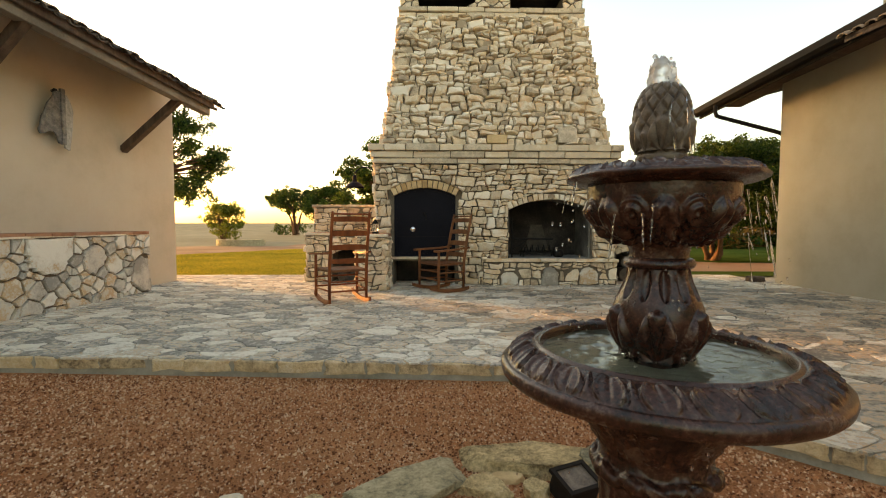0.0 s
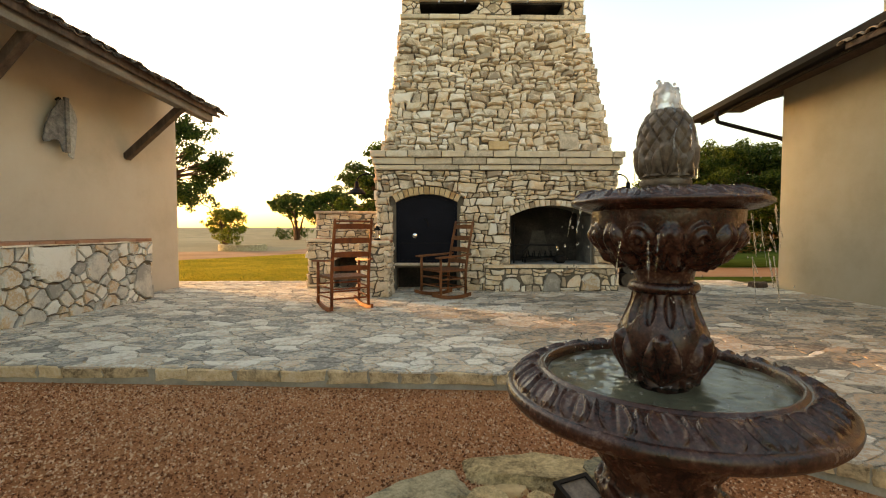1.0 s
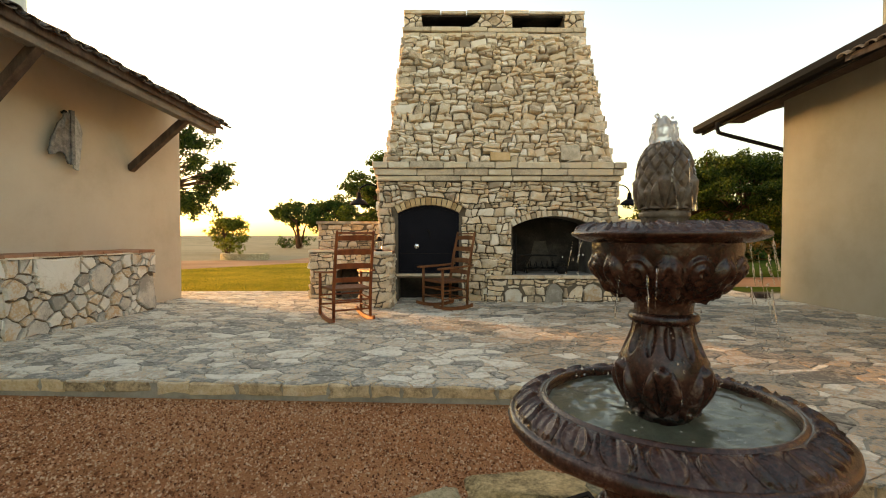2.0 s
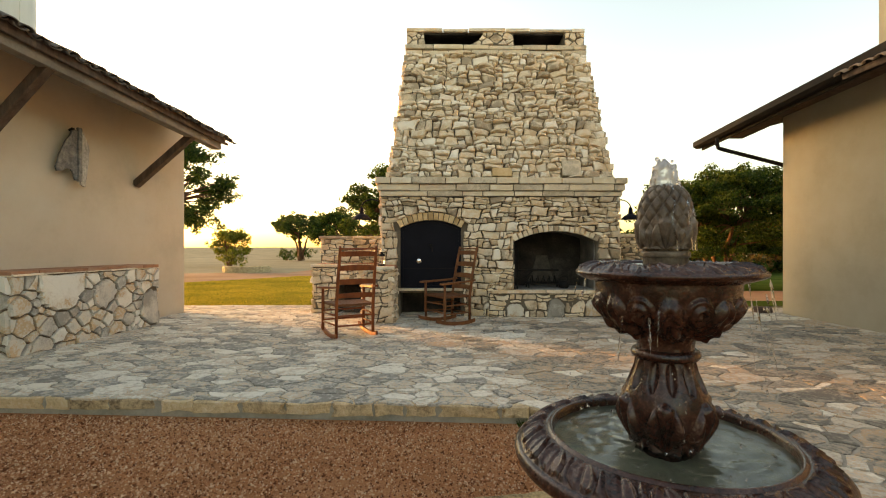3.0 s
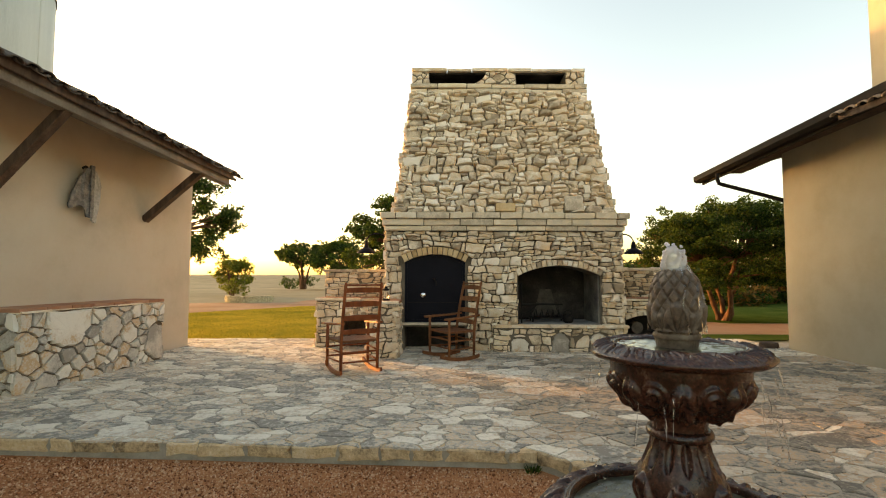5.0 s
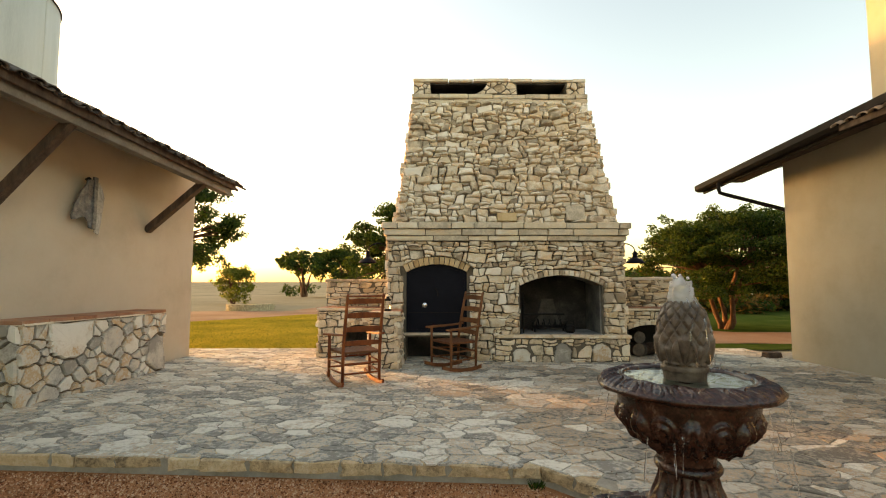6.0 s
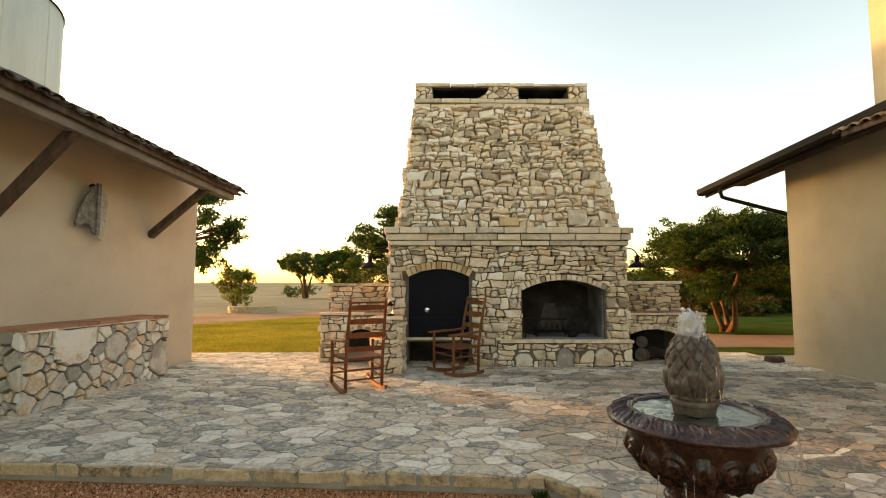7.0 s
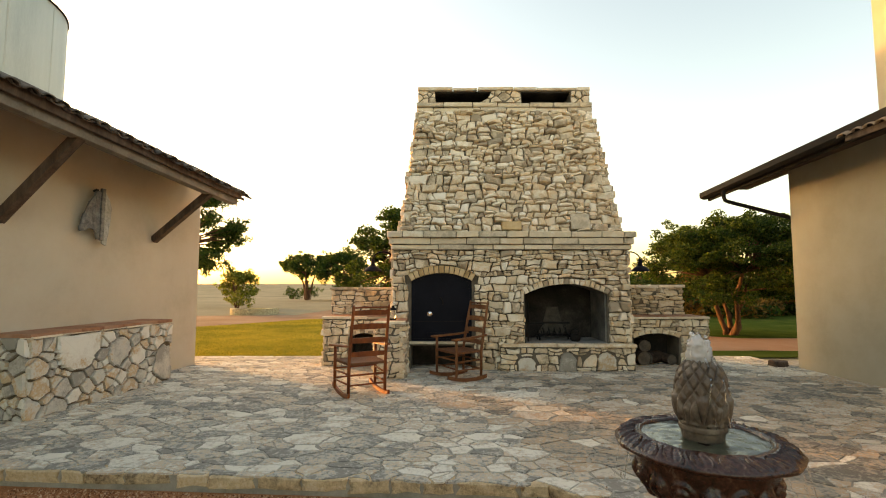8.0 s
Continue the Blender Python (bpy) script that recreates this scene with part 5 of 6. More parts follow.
for k in range(16):
    a = rng.uniform(0, 2 * math.pi) if k < 8 else rng.uniform(-0.75, 0.25)
    r, top = 0.164, 1.062
    z0 = top - rng.uniform(0, 0.10)
    z1 = z0 - rng.uniform(0.02, 0.09)
    wob = rng.uniform(-1, 1) * 0.004
    pts = [((r + 0.002 * j) * math.cos(a + wob * j), (r + 0.002 * j) * math.sin(a + wob * j), z0 + (z1 - z0) * j / 5) for j in range(6)]
    part("stream", tubed(pts, [rng.choice((0.0003, 0.0006, 0.0012, 0.0019)) for _ in pts], 6), SPRAY, water)
bm = bmesh.new()
for k in range(170):
    a, r, z = rng.uniform(0, 6.283), rng.uniform(0.15, 0.20), rng.uniform(0.75, 1.03)
    if k % 3 == 0:
        r, z = rng.uniform(0.27, 0.30), rng.uniform(0.1, 0.70)
    s = rng.uniform(0.0007, 0.002)
    bmesh.ops.create_icosphere(bm, subdivisions=1, radius=s, matrix=Matrix.Translation((r * math.cos(a), r * math.sin(a), z)) @ Matrix.Diagonal((1, 1, 2.2, 1)))
for k in range(150):
    a, r = rng.uniform(0, 6.283), rng.choice((rng.uniform(0.056, 0.072), rng.uniform(0.15, 0.185)))
    bmesh.ops.create_icosphere(bm, subdivisions=1, radius=rng.uniform(0.0008, 0.0026), matrix=Matrix.Translation((r * math.cos(a), r * math.sin(a), 0.7495 + rng.random() ** 2 * 0.018)))
tagged(part("drops", bm, SPRAY, water), kind="stuff")


# ---- rocks round the fountain ----
def boulder(name, label, x, y, z, lx, ly, lz, turn, seed, mat=ROCK):
    bm = bmesh.new()
    bmesh.ops.create_icosphere(bm, subdivisions=4, radius=1)
    cuts = random.Random(seed)
    planes = [(Vector((math.cos(a), math.sin(a), cuts.uniform(-0.1, 0.35))).normalized(), cuts.uniform(0.72, 0.95)) for a in [2 * math.pi * (i + cuts.uniform(-0.3, 0.3)) / 6 for i in range(6)]] + [(Vector((cuts.uniform(-0.15, 0.15), cuts.uniform(-0.15, 0.15), 1)).normalized(), 0.80)]
    for v in bm.verts:
        d = v.co.copy()
        k = max(abs(d.x), abs(d.y), abs(d.z)) ** 0.9
        d = d / k
        for n, reach in planes:
            over = d.dot(n) - reach
            if over > 0:
                d -= n * over
        f = 1 + 0.10 * noise.noise(d * 1.3 + Vector((seed, 0, 0))) + 0.08 * noise.noise(d * 4 + Vector((seed, 5, 0))) + 0.03 * noise.noise(d * 11 + Vector((seed, 9, 0)))
        v.co = Vector((d.x * lx * f, d.y * ly * f, d.z * lz * (0.9 + 0.1 * f)))
    ob = put(name, bm, mat, None, "", True)
    ob.matrix_basis = pose(x, y, z, 0, 0, turn)
    return tagged(ob, label, "rock", "rocks round the fountain")


boulder("rock", "flat tan limestone slab on the gravel", 0.59, 2.22, -0.125, 0.33, 0.17, 0.055, -4, 3, ROCK_TAN)
boulder("rock", "mossy grey flat rock on the gravel", 0.10, 2.02, -0.135, 0.30, 0.17, 0.055, 34, 8)
boulder("rock", "small tan stone on the gravel", 0.39, 1.99, -0.13, 0.12, 0.075, 0.045, -10, 15, ROCK_TAN)
boulder("rock", "ochre stone half under the slab", 0.50, 2.09, -0.14, 0.11, 0.06, 0.035, 5, 17, OCHRE)
boulder("rock", "rounded tan stone beside the spotlight", 0.60, 1.95, -0.12, 0.07, 0.055, 0.045, 40, 23, ROCK_TAN)
boulder("rock", "grey stone on the gravel", 0.93, 2.16, -0.12, 0.13, 0.08, 0.06, 60, 29)
boulder("rock", "pale round cobble on the gravel", -0.62, 1.88, -0.115, 0.055, 0.045, 0.035, 0, 31, CUT_STONE)
boulder("rock", "tan cobble on the gravel", -0.29, 1.88, -0.115, 0.05, 0.04, 0.03, 20, 37, ROCK_TAN)
boulder("rock", "tan cobble on the gravel", -0.20, 1.86, -0.115, 0.045, 0.035, 0.03, -20, 41, ROCK_TAN)
boulder("rock", "rough grey rock on the gravel", 1.25, 1.66, -0.12, 0.16, 0.10, 0.06, -50, 43)
boulder("rock", "brown weathered stone at the house corner", 5.78, 8.12, -0.01, 0.17, 0.14, 0.12, 10, 47, LOG)

spot = thing("garden_spotlight", "small dark grey garden spotlight facing the fountain", "spotlight", pose(0.75, 1.93, -0.13, 0, 0, 25))
part("spike", tubed([(0, 0, -0.04), (0, 0, 0.02)], 0.012), DARK_METAL, spot)
tilt = Matrix.Translation((0, 0, 0.045)) @ Matrix.Rotation(radians(-72), 4, "X") @ Matrix.Scale(1.4, 4)
part("housing", boxed(-0.055, -0.03, -0.045, 0.055, 0.035, 0.045, tilt, 0.01), DARK_METAL, spot)
bm = bmesh.new()
for a, b, c, d in ((-0.062, -0.05, 0.062, -0.038), (-0.062, 0.038, 0.062, 0.05), (-0.062, -0.038, -0.048, 0.038), (0.048, -0.038, 0.062, 0.038)):
    box(bm, a, -0.042, b, c, -0.03, d, tilt)
part("bezel", bm, DARK_METAL, spot)
part("lens", boxed(-0.048, -0.036, -0.038, 0.048, -0.031, 0.038, tilt), CAST_GREY, spot, "dull grey lens")


# ---- rocking chairs ----
def rocking_chair(mat, seat_mat, label, at):
    c = thing("rocking_chair", label, "chair", at, "rocking chairs")
    BZ = 0.06
    for s in (-1, 1):
        x = s * 0.23
        part("back_post", tubed([(s * 0.235, -0.21, BZ), (s * 0.235, -0.215, 0.42), (s * 0.232, -0.27, 0.75), (s * 0.228, -0.345, 1.10), (s * 0.228, -0.352, 1.135)], [0.019, 0.021, 0.020, 0.018, 0.012], 10), mat, c, "", True)
        part("front_leg", tubed([(s * 0.275, 0.24, BZ), (s * 0.275, 0.24, 0.40), (s * 0.275, 0.24, 0.61)], [0.018, 0.021, 0.018], 10), mat, c, "", True)
        arm = [(s * 0.245, -0.30, 0.655), (s * 0.26, -0.10, 0.635), (s * 0.285, 0.12, 0.625), (s * 0.295, 0.31, 0.615)]
        bm = bmesh.new()
        for (x0, y0, z0), (x1, y1, z1), w0, w1 in zip(arm, arm[1:], (0.022, 0.03, 0.042), (0.03, 0.042, 0.048)):
            v = [bm.verts.new(p) for p in ((x0 - w0, y0, z0), (x0 + w0, y0, z0), (x1 + w1, y1, z1), (x1 - w1, y1, z1))]
            u = [bm.verts.new(p.co + Vector((0, 0, -0.024))) for p in v]
            bm.faces.new(v)
            bm.faces.new(list(reversed(u)))
            for k in range(4):
                bm.faces.new((v[k], u[k], u[(k + 1) % 4], v[(k + 1) % 4]))
        bmesh.ops.remove_doubles(bm, verts=bm.verts, dist=1e-4)
        part("armrest", bm, mat, c)
        bm = bmesh.new()
        rock = []
        for k in range(15):
            y = -0.29 + 0.66 * k / 14
            rock.append((y, 0.0 + 0.42 * (y + 0.02) ** 2))
        for (y0, z0), (y1, z1) in zip(rock, rock[1:]):
            box_vs = [bm.verts.new(p) for p in ((s * 0.255 - 0.014, y0, z0), (s * 0.255 + 0.014, y0, z0), (s * 0.255 + 0.014, y0, z0 + 0.05), (s * 0.255 - 0.014, y0, z0 + 0.05), (s * 0.255 - 0.014, y1, z1), (s * 0.255 + 0.014, y1, z1), (s * 0.255 + 0.014, y1, z1 + 0.05), (s * 0.255 - 0.014, y1, z1 + 0.05))]
            for f in ((0, 1, 5, 4), (1, 2, 6, 5), (2, 3, 7, 6), (3, 0, 4, 7)):
                bm.faces.new([box_vs[i] for i in f])
            if y0 == rock[0][0]:
                bm.faces.new([box_vs[i] for i in (3, 2, 1, 0)])
            if y1 == rock[-1][0]:
                bm.faces.new([box_vs[i] for i in (4, 5, 6, 7)])
        bmesh.ops.remove_doubles(bm, verts=bm.verts, dist=1e-4)
        part("rocker", bm, mat, c)
        for z in (0.17, 0.29):
            part("stretcher", tubed([(s * 0.235, -0.21, z), (s * 0.275, 0.24, z)], 0.0115, 8), mat, c, "", True)
    for z, h in ((0.53, 0.055), (0.70, 0.06), (0.87, 0.06), (1.04, 0.055)):
        bm = bmesh.new()
        y = -0.24 - (z - 0.62) * 0.215
        for k in range(8):
            xa, xb = -0.228 + 0.456 * k / 8, -0.228 + 0.456 * (k + 1) / 8
            ca, cb = 0.028 * (1 - (xa / 0.228) ** 2), 0.028 * (1 - (xb / 0.228) ** 2)
            ra, rb = 0.010 * (1 - (xa / 0.228) ** 2), 0.010 * (1 - (xb / 0.228) ** 2)
            v = [bm.verts.new(p) for p in ((xa, y - ca, z - h / 2), (xb, y - cb, z - h / 2), (xb, y - cb - 0.012, z + h / 2 + rb), (xa, y - ca - 0.012, z + h / 2 + ra))]
            u = [bm.verts.new(p.co + Vector((0, 0.011, 0))) for p in v]
            bm.faces.new(v)
            bm.faces.new(list(reversed(u)))
            bm.faces.new((v[0], u[0], u[1], v[1]))
            bm.faces.new((v[3], v[2], u[2], u[3]))
        part("slat", bm, mat, c)
    part("top_rung", tubed([(-0.228, -0.345, 1.105), (0.228, -0.345, 1.105)], 0.011, 8), mat, c, "", True)
    for z in (0.19, 0.31):
        part("stretcher", tubed([(-0.275, 0.24, z), (0.275, 0.24, z)], 0.0115, 8), mat, c, "", True)
        part("stretcher", tubed([(-0.235, -0.21, z - 0.03), (0.235, -0.21, z - 0.03)], 0.0115, 8), mat, c, "", True)
    bm = bmesh.new()
    grid = []
    for i in range(19):
        row = []
        for j in range(13):
            u, v = i / 18, j / 12
            w = 0.235 + 0.035 * v
            zz = 0.425 - 0.022 * math.sin(math.pi * u) * math.sin(math.pi * v) + 0.003 * math.sin(i * math.pi) + 0.0035 * ((i + j) % 2)
            row.append(bm.verts.new((-w + 2 * w * u, -0.215 + 0.465 * v, zz)))
        grid.append(row)
    fs = [bm.faces.new((grid[i][j], grid[i + 1][j], grid[i + 1][j + 1], grid[i][j + 1])) for i in range(18) for j in range(12)]
    ex = bmesh.ops.extrude_face_region(bm, geom=fs)
    for v in ex["geom"]:
        if isinstance(v, bmesh.types.BMVert):
            v.co.z -= 0.03
    bmesh.ops.recalc_face_normals(bm, faces=bm.faces)
    part("seat", bm, seat_mat, c, "woven splint seat")
    return c


rocking_chair(CHAIR, RUSH, "reddish brown wooden ladder-back rocking chair, woven seat", pose(-0.98, 6.05, 0.0, 0, 0, 29))
rocking_chair(CHAIR_DULL, RUSH, "faded brown wooden ladder-back rocking chair beside the oven", pose(0.31, 7.03, 0.0, 0, 0, 121))


# ---- gooseneck lamps on the chimney ----
def barn_lamp(x, y, z, s):
    c = thing("barn_lamp", "black gooseneck barn lamp fixed to the chimney", "lamp", pose(x, y, z), "lamps on the chimney")
    pts = [(0, 0, 0)] + [(s * (0.18 - 0.18 * math.cos(a)), 0, 0.02 + 0.14 * math.sin(a)) for a in [math.pi * k / 10 for k in range(1, 11)]]
    part("arm", tubed(pts, 0.011, 8), BLACK_STEEL, c, "", True)
    bm = bmesh.new()
    lathe(bm, [(0.0005, 0), (0.05, 0), (0.05, 0.012), (0.0005, 0.016)], 20)
    bmesh.ops.transform(bm, matrix=Matrix.Rotation(s * math.pi / 2, 4, "Y"), verts=bm.verts)
    part("wall_plate", bm, BLACK_STEEL, c)
    bm = bmesh.new()
    o = [(0.012, 0.03), (0.026, 0.02), (0.034, -0.01), (0.04, -0.07), (0.062, -0.10), (0.115, -0.13), (0.155, -0.17), (0.162, -0.185)]
    i = [(0.157, -0.185), (0.148, -0.165), (0.108, -0.122), (0.056, -0.092), (0.03, -0.07)]
    lathe(bm, smooth_profile(o, 3) + smooth_profile(i, 3), 36, (s * 0.36, 0))
    part("shade", bm, BLACK_STEEL, c, "wide black metal shade", True)


barn_lamp(BX1 + 0.045, 8.25, 1.80, 1)
barn_lamp(BX0 - 0.045, 8.25, 1.80, -1)

# ---- firewood ----
rng = random.Random(61)


def firewood(x, y, z, r, ln, turn):
    ob = thing("log", "split dark firewood log in the stone niche", "log", pose(x, y, z, 0, 0, turn), "firewood in the niche")
    bm = bmesh.new()
    n = 18
    rings = []
    for e in range(7):
        rings.append([bm.verts.new(((r + 0.008 * noise.noise(Vector((k * 0.7, e, x * 9)))) * math.cos(2 * math.pi * k / n), -ln / 2 + ln * e / 6, (r + 0.008 * noise.noise(Vector((k * 0.7, e, x * 9)))) * math.sin(2 * math.pi * k / n))) for k in range(n)])
    for p, q in zip(rings, rings[1:]):
        for k in range(n):
            bm.faces.new((p[k], q[k], q[(k + 1) % n], p[(k + 1) % n]))
    part("bark", bm, LOG, ob, "", True)
    for e, s in ((0, -1), (1, 1)):
        bm = bmesh.new()
        lathe(bm, [(0.0005, 0), (r * 0.97, 0), (r * 0.99, -0.004)], 18)
        bmesh.ops.transform(bm, matrix=Matrix.Translation((0, s * (ln / 2 + 0.002), 0)) @ Matrix.Rotation(-s * math.pi / 2, 4, "X"), verts=bm.verts)
        part("end_grain", bm, LOG_END, ob)


firewood(3.47, 8.35, 0.12, 0.115, 0.42, 8)
firewood(3.74, 8.36, 0.11, 0.105, 0.42, -50)
firewood(3.98, 8.36, 0.09, 0.085, 0.36, 4)
firewood(3.55, 8.37, 0.33, 0.10, 0.40, -6)
firewood(-1.42, 8.36, 0.09, 0.085, 0.40, 5)
firewood(-1.22, 8.36, 0.08, 0.075, 0.40, -8)

lantern = thing("lantern", "small black lantern with clear glass on the counter", "lantern", pose(-0.72, 7.28, 0.838))
bm = bmesh.new()
lathe(bm, [(0.0005, 0), (0.055, 0), (0.055, 0.02), (0.04, 0.03), (0.0005, 0.03)], 16)
part("base", bm, IRON, lantern)
bm = bmesh.new()
lathe(bm, [(0.038, 0.03), (0.045, 0.07), (0.042, 0.12), (0.034, 0.15)], 20)
part("globe", bm, GLASS, lantern, "clear glass globe", True)
bm = bmesh.new()
lathe(bm, [(0.036, 0.15), (0.055, 0.155), (0.045, 0.18), (0.022, 0.195), (0.022, 0.215), (0.0005, 0.22)], 16)
part("cap", bm, IRON, lantern)
part("bail", tubed([(-0.05, 0, 0.16), (-0.06, 0, 0.22), (0, 0, 0.27), (0.06, 0, 0.22), (0.05, 0, 0.16)], 0.003, 6), IRON, lantern)

# ---- metal wing sculpture on the left wall ----
art = thing("wall_sculpture", "grey hammered metal folded-wing sculpture on stucco wall", "sculpture", ML @ pose(0.03, -2.25, 2.26))
TIN = material("hammered_tin", [(0.05, 0.05, 0.05), (0.15, 0.15, 0.15), (0.27, 0.27, 0.26)], 14, 0.5, 0.9, 45, metal=0.55, depth=0.012)
TIN_PALE = material("pale_tin", [(0.16, 0.16, 0.16), (0.33, 0.33, 0.32), (0.44, 0.44, 0.43)], 14, 0.5, 0.6, 45, metal=0.4)


def wing_plate(outline, s, mat, name):
    bm = bmesh.new()
    m = Matrix(((0, 0, 1, 0.05), (1, 0, 0, 0), (0, 1, 0, 0), (0, 0, 0, 1)))
    prism(bm, outline, m, -0.012, 0.012)
    bmesh.ops.triangulate(bm, faces=[f for f in bm.faces if len(f.verts) > 4])
    bmesh.ops.subdivide_edges(bm, edges=bm.edges, cuts=3, use_grid_fill=True)
    for v in bm.verts:
        q = abs(v.co.y)
        v.co.x += 0.05 - 0.16 * q + 0.012 * noise.noise(v.co * 14)
    part(name, bm, mat, art, "", False)


wing_plate([(-0.015, 0.30), (-0.05, 0.33), (-0.085, 0.34), (-0.10, 0.27), (-0.17, 0.17), (-0.24, 0.0), (-0.28, -0.16), (-0.27, -0.215), (-0.21, -0.205), (-0.165, -0.165), (-0.11, -0.17), (-0.075, -0.22), (-0.05, -0.30), (-0.015, -0.30)], -1, TIN, "wing")
wing_plate([(0.015, -0.345), (0.10, -0.365), (0.115, -0.25), (0.16, -0.06), (0.175, 0.12), (0.13, 0.24), (0.06, 0.31), (0.015, 0.31)], 1, TIN_PALE, "wing")
bm = bmesh.new()
box(bm, 0.085, -0.03, -0.31, 0.125, 0.03, 0.37, None, 0.012)
part("spine", bm, TIN, art, "darker folded metal spine")
part("knob", tubed([(0.05, -0.085, 0.32), (0.09, -0.085, 0.34), (0.11, -0.085, 0.33)], 0.016, 8), IRON, art)


# ---- plants ----
def leaf_cloud(bm, c, rad, count, size, rng, squash=0.7):
    for _ in range(count):
        d = Vector((rng.gauss(0, 1), rng.gauss(0, 1), rng.gauss(0, 1))).normalized() * (rng.random() ** 0.45)
        p = Vector(c) + Vector((d.x * rad, d.y * rad, d.z * rad * squash))
        n = Vector((rng.gauss(0, 1), rng.gauss(0, 1), rng.gauss(0, 1) + 0.6)).normalized()
        a = n.orthogonal().normalized()
        b = n.cross(a)
        ang = rng.uniform(0, 6.283)
        u, v = a * math.cos(ang) + b * math.sin(ang), b * math.cos(ang) - a * math.sin(ang)
        s = size * rng.uniform(0.6, 1.3)
        bm.faces.new([bm.verts.new(q) for q in (p - u * s, p - v * s * 0.45, p + u * s, p + v * s * 0.45)])


def tree(name, label, base, height, spread, trunk_r, stems, clumps, leaves, leaf_size, seed, low=0.35, leaf_mat=LEAF, clump_r=None, lean=(0, 0), squash=0.7, dry=0.0):
    """Limbs reach out from the base to clumps that fill a low, uneven dome."""
    rng = random.Random(seed)
    t = thing(name, label, "tree", pose(*base))
    wood, crown, old = bmesh.new(), bmesh.new(), bmesh.new()
    ends = []
    for k in range(stems):
        a = 2 * math.pi * (k + rng.uniform(-0.25, 0.25)) / stems
        out = spread * rng.uniform(0.18, 0.34) if stems > 1 else 0.0
        top = Vector((out * math.cos(a) + lean[0] * 0.4, out * math.sin(a) + lean[1] * 0.4, height * rng.uniform(0.42, 0.55)))
        foot = Vector((0.06 * math.cos(a) * (stems > 1), 0.06 * math.sin(a) * (stems > 1), -0.15))
        pts = [foot.lerp(top, i / 6) + Vector((rng.uniform(-1, 1), rng.uniform(-1, 1), 0)) * 0.03 * height * (0 < i < 6) * 0.6 for i in range(7)]
        tube(wood, pts, [trunk_r * (1.35 if i == 0 else 1 - 0.09 * i) for i in range(7)], 10)
        ends.append(top)
        ends.append(pts[4])
    cr = clump_r or spread * 0.24
    for k in range(clumps):
        a = rng.uniform(0, 2 * math.pi)
        q = math.sqrt(rng.random())
        r = spread * q * rng.uniform(0.85, 1.08)
        dome = math.sqrt(max(0, 1 - min(1, q) ** 2))
        z = height * (low + (1 - low) * (0.20 + 0.72 * dome) * rng.uniform(0.80, 1.0)) if rng.random() < 0.72 else height * rng.uniform(low, low + 0.28)
        c = Vector((r * math.cos(a) + lean[0], r * math.sin(a) + lean[1], z - cr * 0.3))
        e = min(ends, key=lambda p: (p - c).length)
        mid = e.lerp(c, 0.5) + Vector((rng.uniform(-1, 1), rng.uniform(-1, 1), rng.uniform(0, 1))) * 0.06 * spread
        tube(wood, [e, mid, c], [trunk_r * 0.36, trunk_r * 0.2, trunk_r * 0.07], 5)
        bmx = old if rng.random() < dry else crown
        leaf_cloud(bmx, c, cr * rng.uniform(0.65, 1.25), leaves // clumps, leaf_size, rng, squash)
        for _ in range(3):
            o = c + Vector((rng.gauss(0, 1), rng.gauss(0, 1), rng.gauss(0, 0.6))) * cr * 0.7
            tube(wood, [c, o], [trunk_r * 0.07, trunk_r * 0.03], 4)
            leaf_cloud(bmx, o, cr * 0.45, leaves // clumps // 5, leaf_size, rng, squash)
    part("trunk", wood, BARK, t, "rough brown trunk and limbs", True)
    part("crown", crown, leaf_mat, t)
    if dry:
        part("dry_leaves", old, LEAF_DRY, t, "orange dry leaves")
    return t


tree("spreading_tree", "broad umbrella-shaped evergreen tree with several trunks", (8.25, 13.6, -0.05), 3.7, 2.35, 0.085, 4, 150, 64000, 0.042, 5, 0.32, clump_r=0.44, squash=0.5, lean=(0.3, 0))
tree("oak_tree", "dark leafy tree standing behind the stucco house", (-11.2, 19.5, -0.05), 6.3, 2.75, 0.17, 1, 74, 26000, 0.065, 9, 0.40, clump_r=0.55)
tree("oak_tree", "leafy tree rising behind the stone chimney", (-3.0, 27.0, -0.05), 6.2, 2.2, 0.16, 1, 50, 16000, 0.085, 13, 0.18, clump_r=0.62)
tree("live_oak", "dark multi-trunked oak on the skyline", (-12.7, 44, -0.06), 4.5, 2.3, 0.13, 4, 44, 12000, 0.09, 17, 0.55, clump_r=0.55)
tree("live_oak", "dark round oak on the skyline", (-9.0, 42, -0.06), 4.7, 2.5, 0.14, 3, 50, 13000, 0.09, 19, 0.34, clump_r=0.66)
tree("shrub_tree", "small loose green shrub behind the planter", (-12.5, 28.6, -0.05), 2.75, 1.15, 0.05, 3, 30, 4200, 0.075, 23, 0.12, leaf_mat=LEAF_LIGHT, clump_r=0.42)
for i, (x, y, h) in enumerate(((-17.0, 60, 1.9), (-13.0, 62, 2.2), (-21.0, 66, 1.6), (-10.5, 56, 1.5))):
    tree("bush", "small pale bush in the pasture", (x, y, -0.5), h, 1.1, 0.04, 3, 12, 700, 0.11, 70 + i, 0.15, clump_r=0.5)
rng = random.Random(71)
for k in range(11):
    x, y = 10.0 + k * 1.7 + rng.uniform(-0.6, 0.6), 23 + rng.uniform(-2, 4)
    tree("thicket_tree", "green and orange thicket tree beyond the meadow", (x, y, -0.05), rng.uniform(2.2, 3.4), rng.uniform(1.6, 2.3), 0.07, 3, 22, 2600, 0.14, 80 + k, 0.05, clump_r=0.75, dry=0.25)

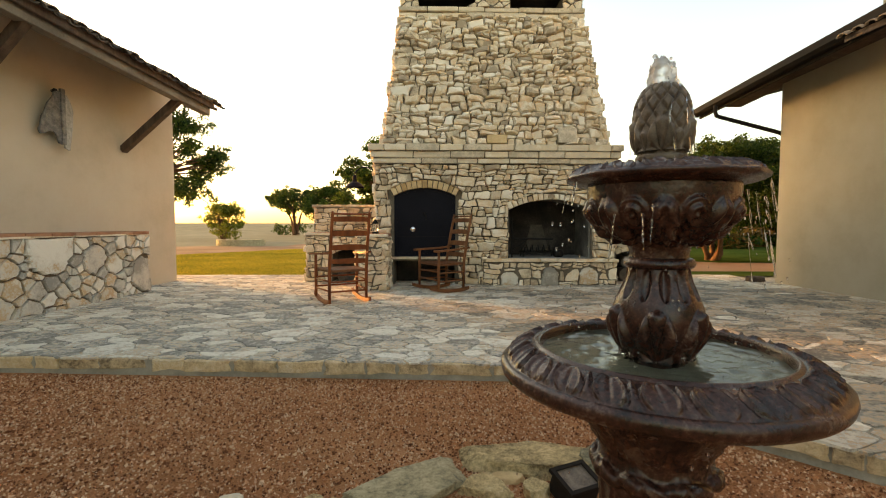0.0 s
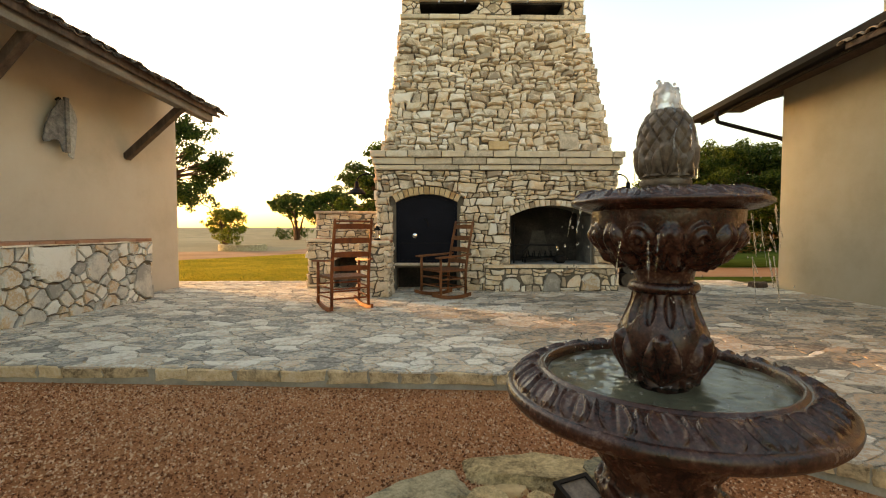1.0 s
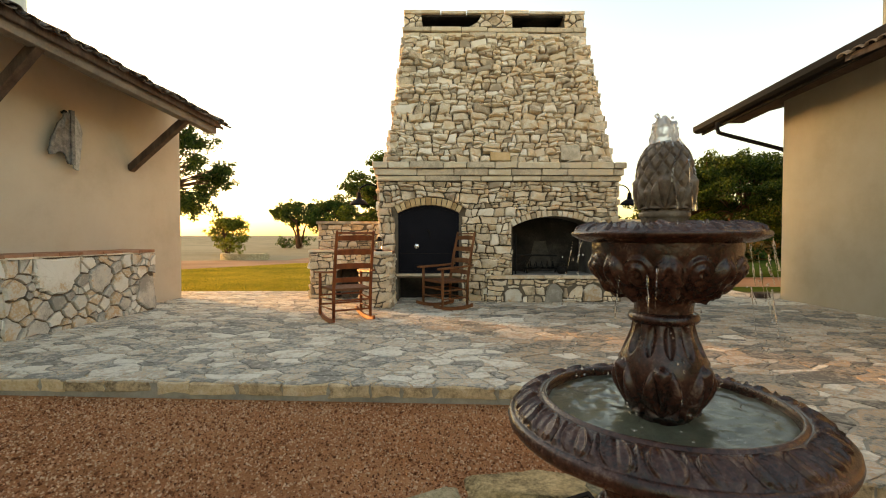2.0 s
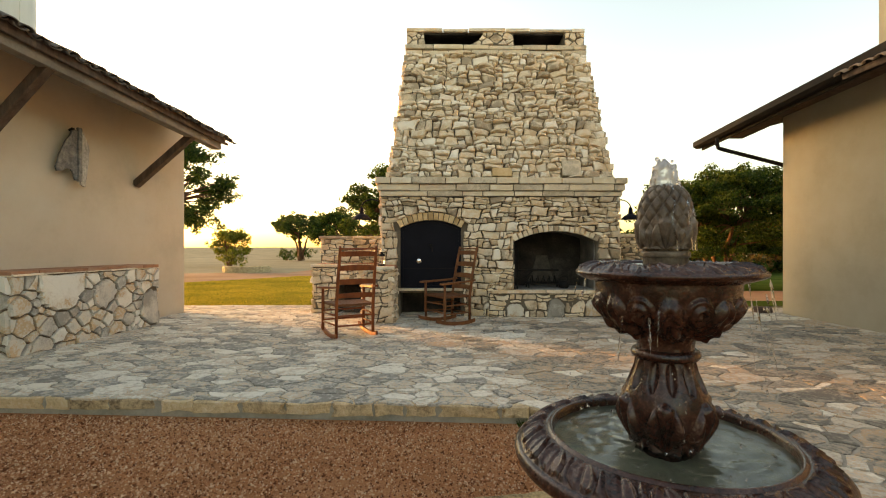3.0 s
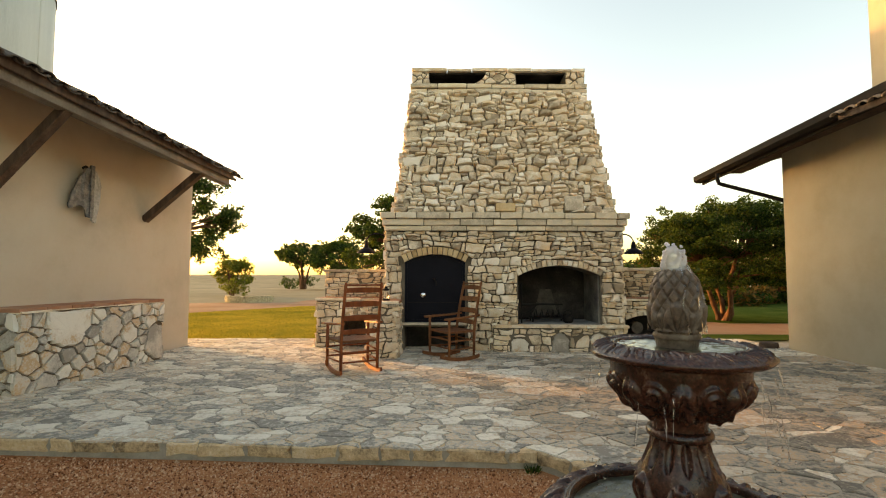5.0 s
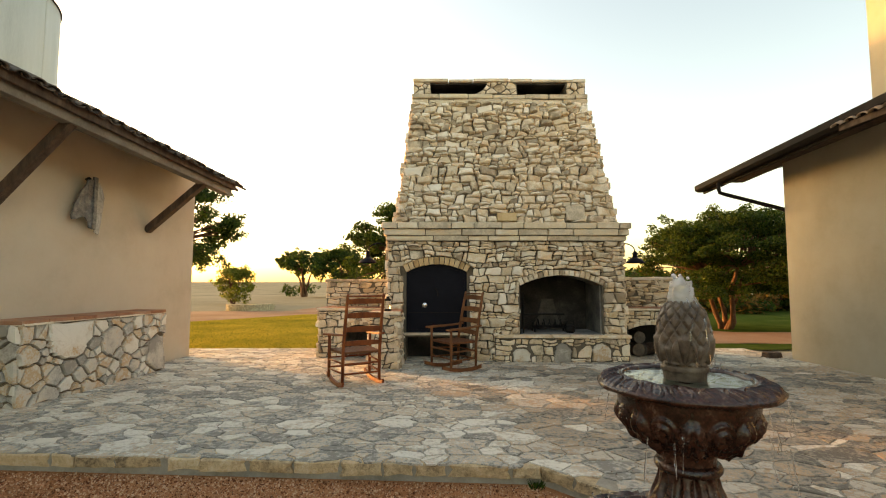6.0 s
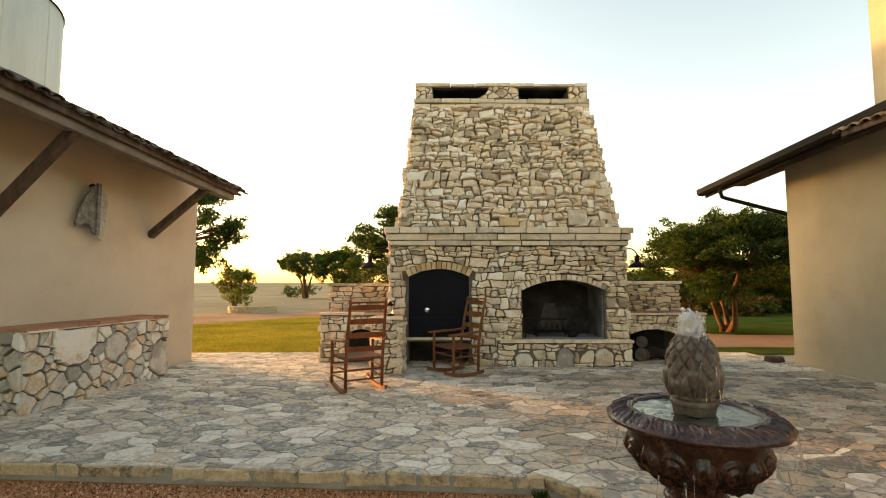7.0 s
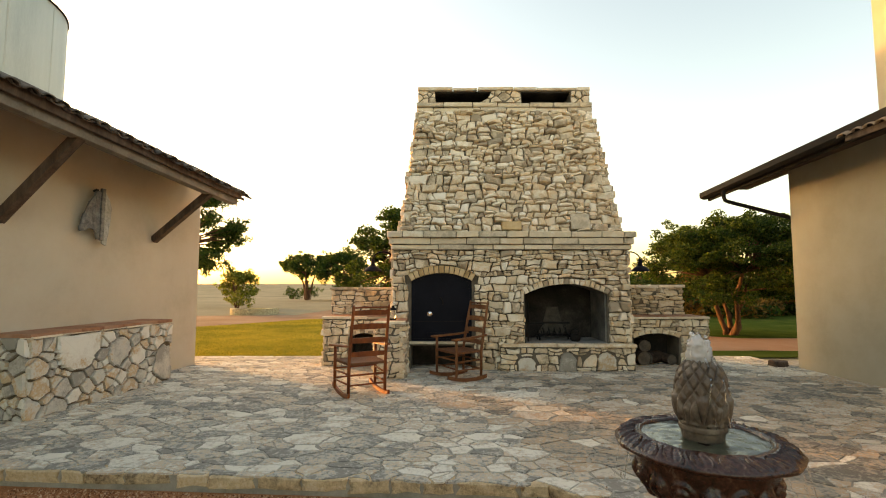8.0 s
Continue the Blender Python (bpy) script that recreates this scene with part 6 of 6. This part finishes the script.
# low stone planter by the drive
planter = thing("stone_planter", "low curved dry stone planter beside the drive", "planter", pose(-9.2, 23.4, -0.06))
bm = bmesh.new()
rng = random.Random(91)
for k in range(26):
    for row in range(3):
        a = radians(200 + 150 * (k + (row % 2) * 0.5) / 26)
        m = Matrix.Translation((1.05 * math.cos(a), 1.2 * math.sin(a), 0.05 + 0.10 * row)) @ Matrix.Rotation(a + math.pi / 2, 4, "Z")
        g = [m @ Vector((sx * rng.uniform(0.05, 0.10), sy * rng.uniform(0.10, 0.15), sz * rng.uniform(0.045, 0.06))) for sx in (-1, 1) for sy in (-1, 1) for sz in (-1, 1)]
        v = [bm.verts.new(p) for p in g]
        for f in ((0, 1, 3, 2), (4, 6, 7, 5), (0, 4, 5, 1), (2, 3, 7, 6), (0, 2, 6, 4), (1, 5, 7, 3)):
            bm.faces.new([v[i] for i in f])
tagged(part("stones", bm, ROCK, planter), kind="stuff")
bm = bmesh.new()
bm.faces.new([bm.verts.new((1.0 * math.cos(radians(a)), 1.15 * math.sin(radians(a)), 0.22)) for a in range(0, 360, 15)])
part("soil", bm, LAWN, planter)
border = thing("dark_edging", "long low dark stone edging along the drive", "edging")
for k in range(26):
    part("stone", boxed(-24 + k * 0.42, 22.6 + 0.02 * k, -0.06, -23.6 + k * 0.42, 22.9 + 0.02 * k, 0.12 + rng.uniform(-0.03, 0.04), None, 0.03), STONE, border)

weed = thing("weed_tuft", "dark green weed tuft at the patio corner", "weed", pose(0.76, 3.30, -0.13))
bm = bmesh.new()
for k in range(90):
    a, h = rng.uniform(0, 6.283), rng.uniform(0.02, 0.06)
    r = rng.uniform(0, 0.05)
    x, y = r * math.cos(a), r * math.sin(a)
    bm.faces.new([bm.verts.new(p) for p in ((x - 0.004, y, 0), (x + 0.004, y, 0), (x + math.cos(a) * h * 0.6, y + math.sin(a) * h * 0.6, h))])
tagged(part("foliage", bm, LEAF, weed), kind="stuff")

# ---- patio stones, laid last ----
rng = random.Random(101)
gravel_side = [(-7.2, -0.6), (4.6, -0.6), (4.2, -0.15), (2.06, 2.04), (0.80, 3.35), (-3.24, 3.62), (-7.2, 3.90)]
flags = rubble([(-6.6, -0.1), (6.0, -0.1), (6.0, 9.2), (-6.6, 9.2)], 0.235, 0.007, rng, 1.45, (), 0.85, 19000, avoid=(gravel_side,))
trimmed = []
for p in flags:
    cx, cy = sum(q[0] for q in p) / len(p), sum(q[1] for q in p) / len(p)
    sides = []
    for (ax, ay), (bx, by) in zip(EDGE, EDGE[1:]):
        ln = math.hypot(bx - ax, by - ay)
        nx, ny = (by - ay) / ln, -(bx - ax) / ln
        sides.append((nx, ny, nx * ax + ny * ay + 0.012))
    front = sides[1] if cx < -0.2 or sides[1][0] * cx + sides[1][1] * cy - sides[1][2] < sides[2][0] * cx + sides[2][1] * cy - sides[2][2] else sides[2]
    q = clip(p, *front)
    if len(q) > 2:
        trimmed.append(q)
# stones on the lodge side are damp and darker
damp = [p for p in trimmed if 1.1 + 0.9 * noise.noise(Vector((p[0][0] * 0.8, p[0][1] * 0.8, 2))) + 1.1 * noise.noise(Vector((p[0][0] * 3.1, p[0][1] * 3.1, 6))) < p[0][0] and p[0][1] < 7.2]
trimmed = [p for p in trimmed if p not in damp]
lay_stones(damp, Matrix.Identity(4), patio, FLAG_DAMP, FLAG_REST, rng, (0.001, 0.005), "flagstone", 900, None, sink=0.012, rough=0.010, cut=0.14, dome=0.02, jag=0.10, shoulder=0.95, warp=0.06, freq=4.4)
lay_stones(trimmed, Matrix.Identity(4), patio, FLAG, FLAG_REST, rng, (0.001, 0.005), "flagstone", 900, lambda p: math.hypot(p[0][0] - 0.3, p[0][1] - 2.6), sink=0.012, rough=0.010, cut=0.14, dome=0.02, jag=0.10, shoulder=0.95, warp=0.06, freq=4.4)
for (ax, ay), (bx, by) in zip(EDGE, EDGE[1:]):
    d = Vector((bx - ax, by - ay, 0))
    ln = d.length
    d.normalize()
    n = Vector((d.y, -d.x, 0))
    m = Matrix(((d.x, 0, n.x, ax), (d.y, 0, n.y, ay), (0, 1, 0, 0), (0, 0, 0, 1)))
    u = 0.0
    while u < ln - 0.05:
        e = min(ln, u + rng.uniform(0.18, 0.46))
        bm = bmesh.new()
        drop = rng.uniform(-0.016, 0.006)
        stone_mesh(bm, [(u + 0.003, -0.084 + drop), ((u + e) / 2, -0.088 + rng.uniform(-0.01, 0.012)), (e - 0.003, -0.084 + drop), (e - 0.003, -0.003), (u + 0.003, -0.003)], m, rng.uniform(0.014, 0.034), rng, sink=0.13, rough=0.14, cut=0.09, dome=0.15, jag=0.10, shoulder=0.86, warp=0)
        part("kerb_stone", bm, KERB, patio)
        u = e
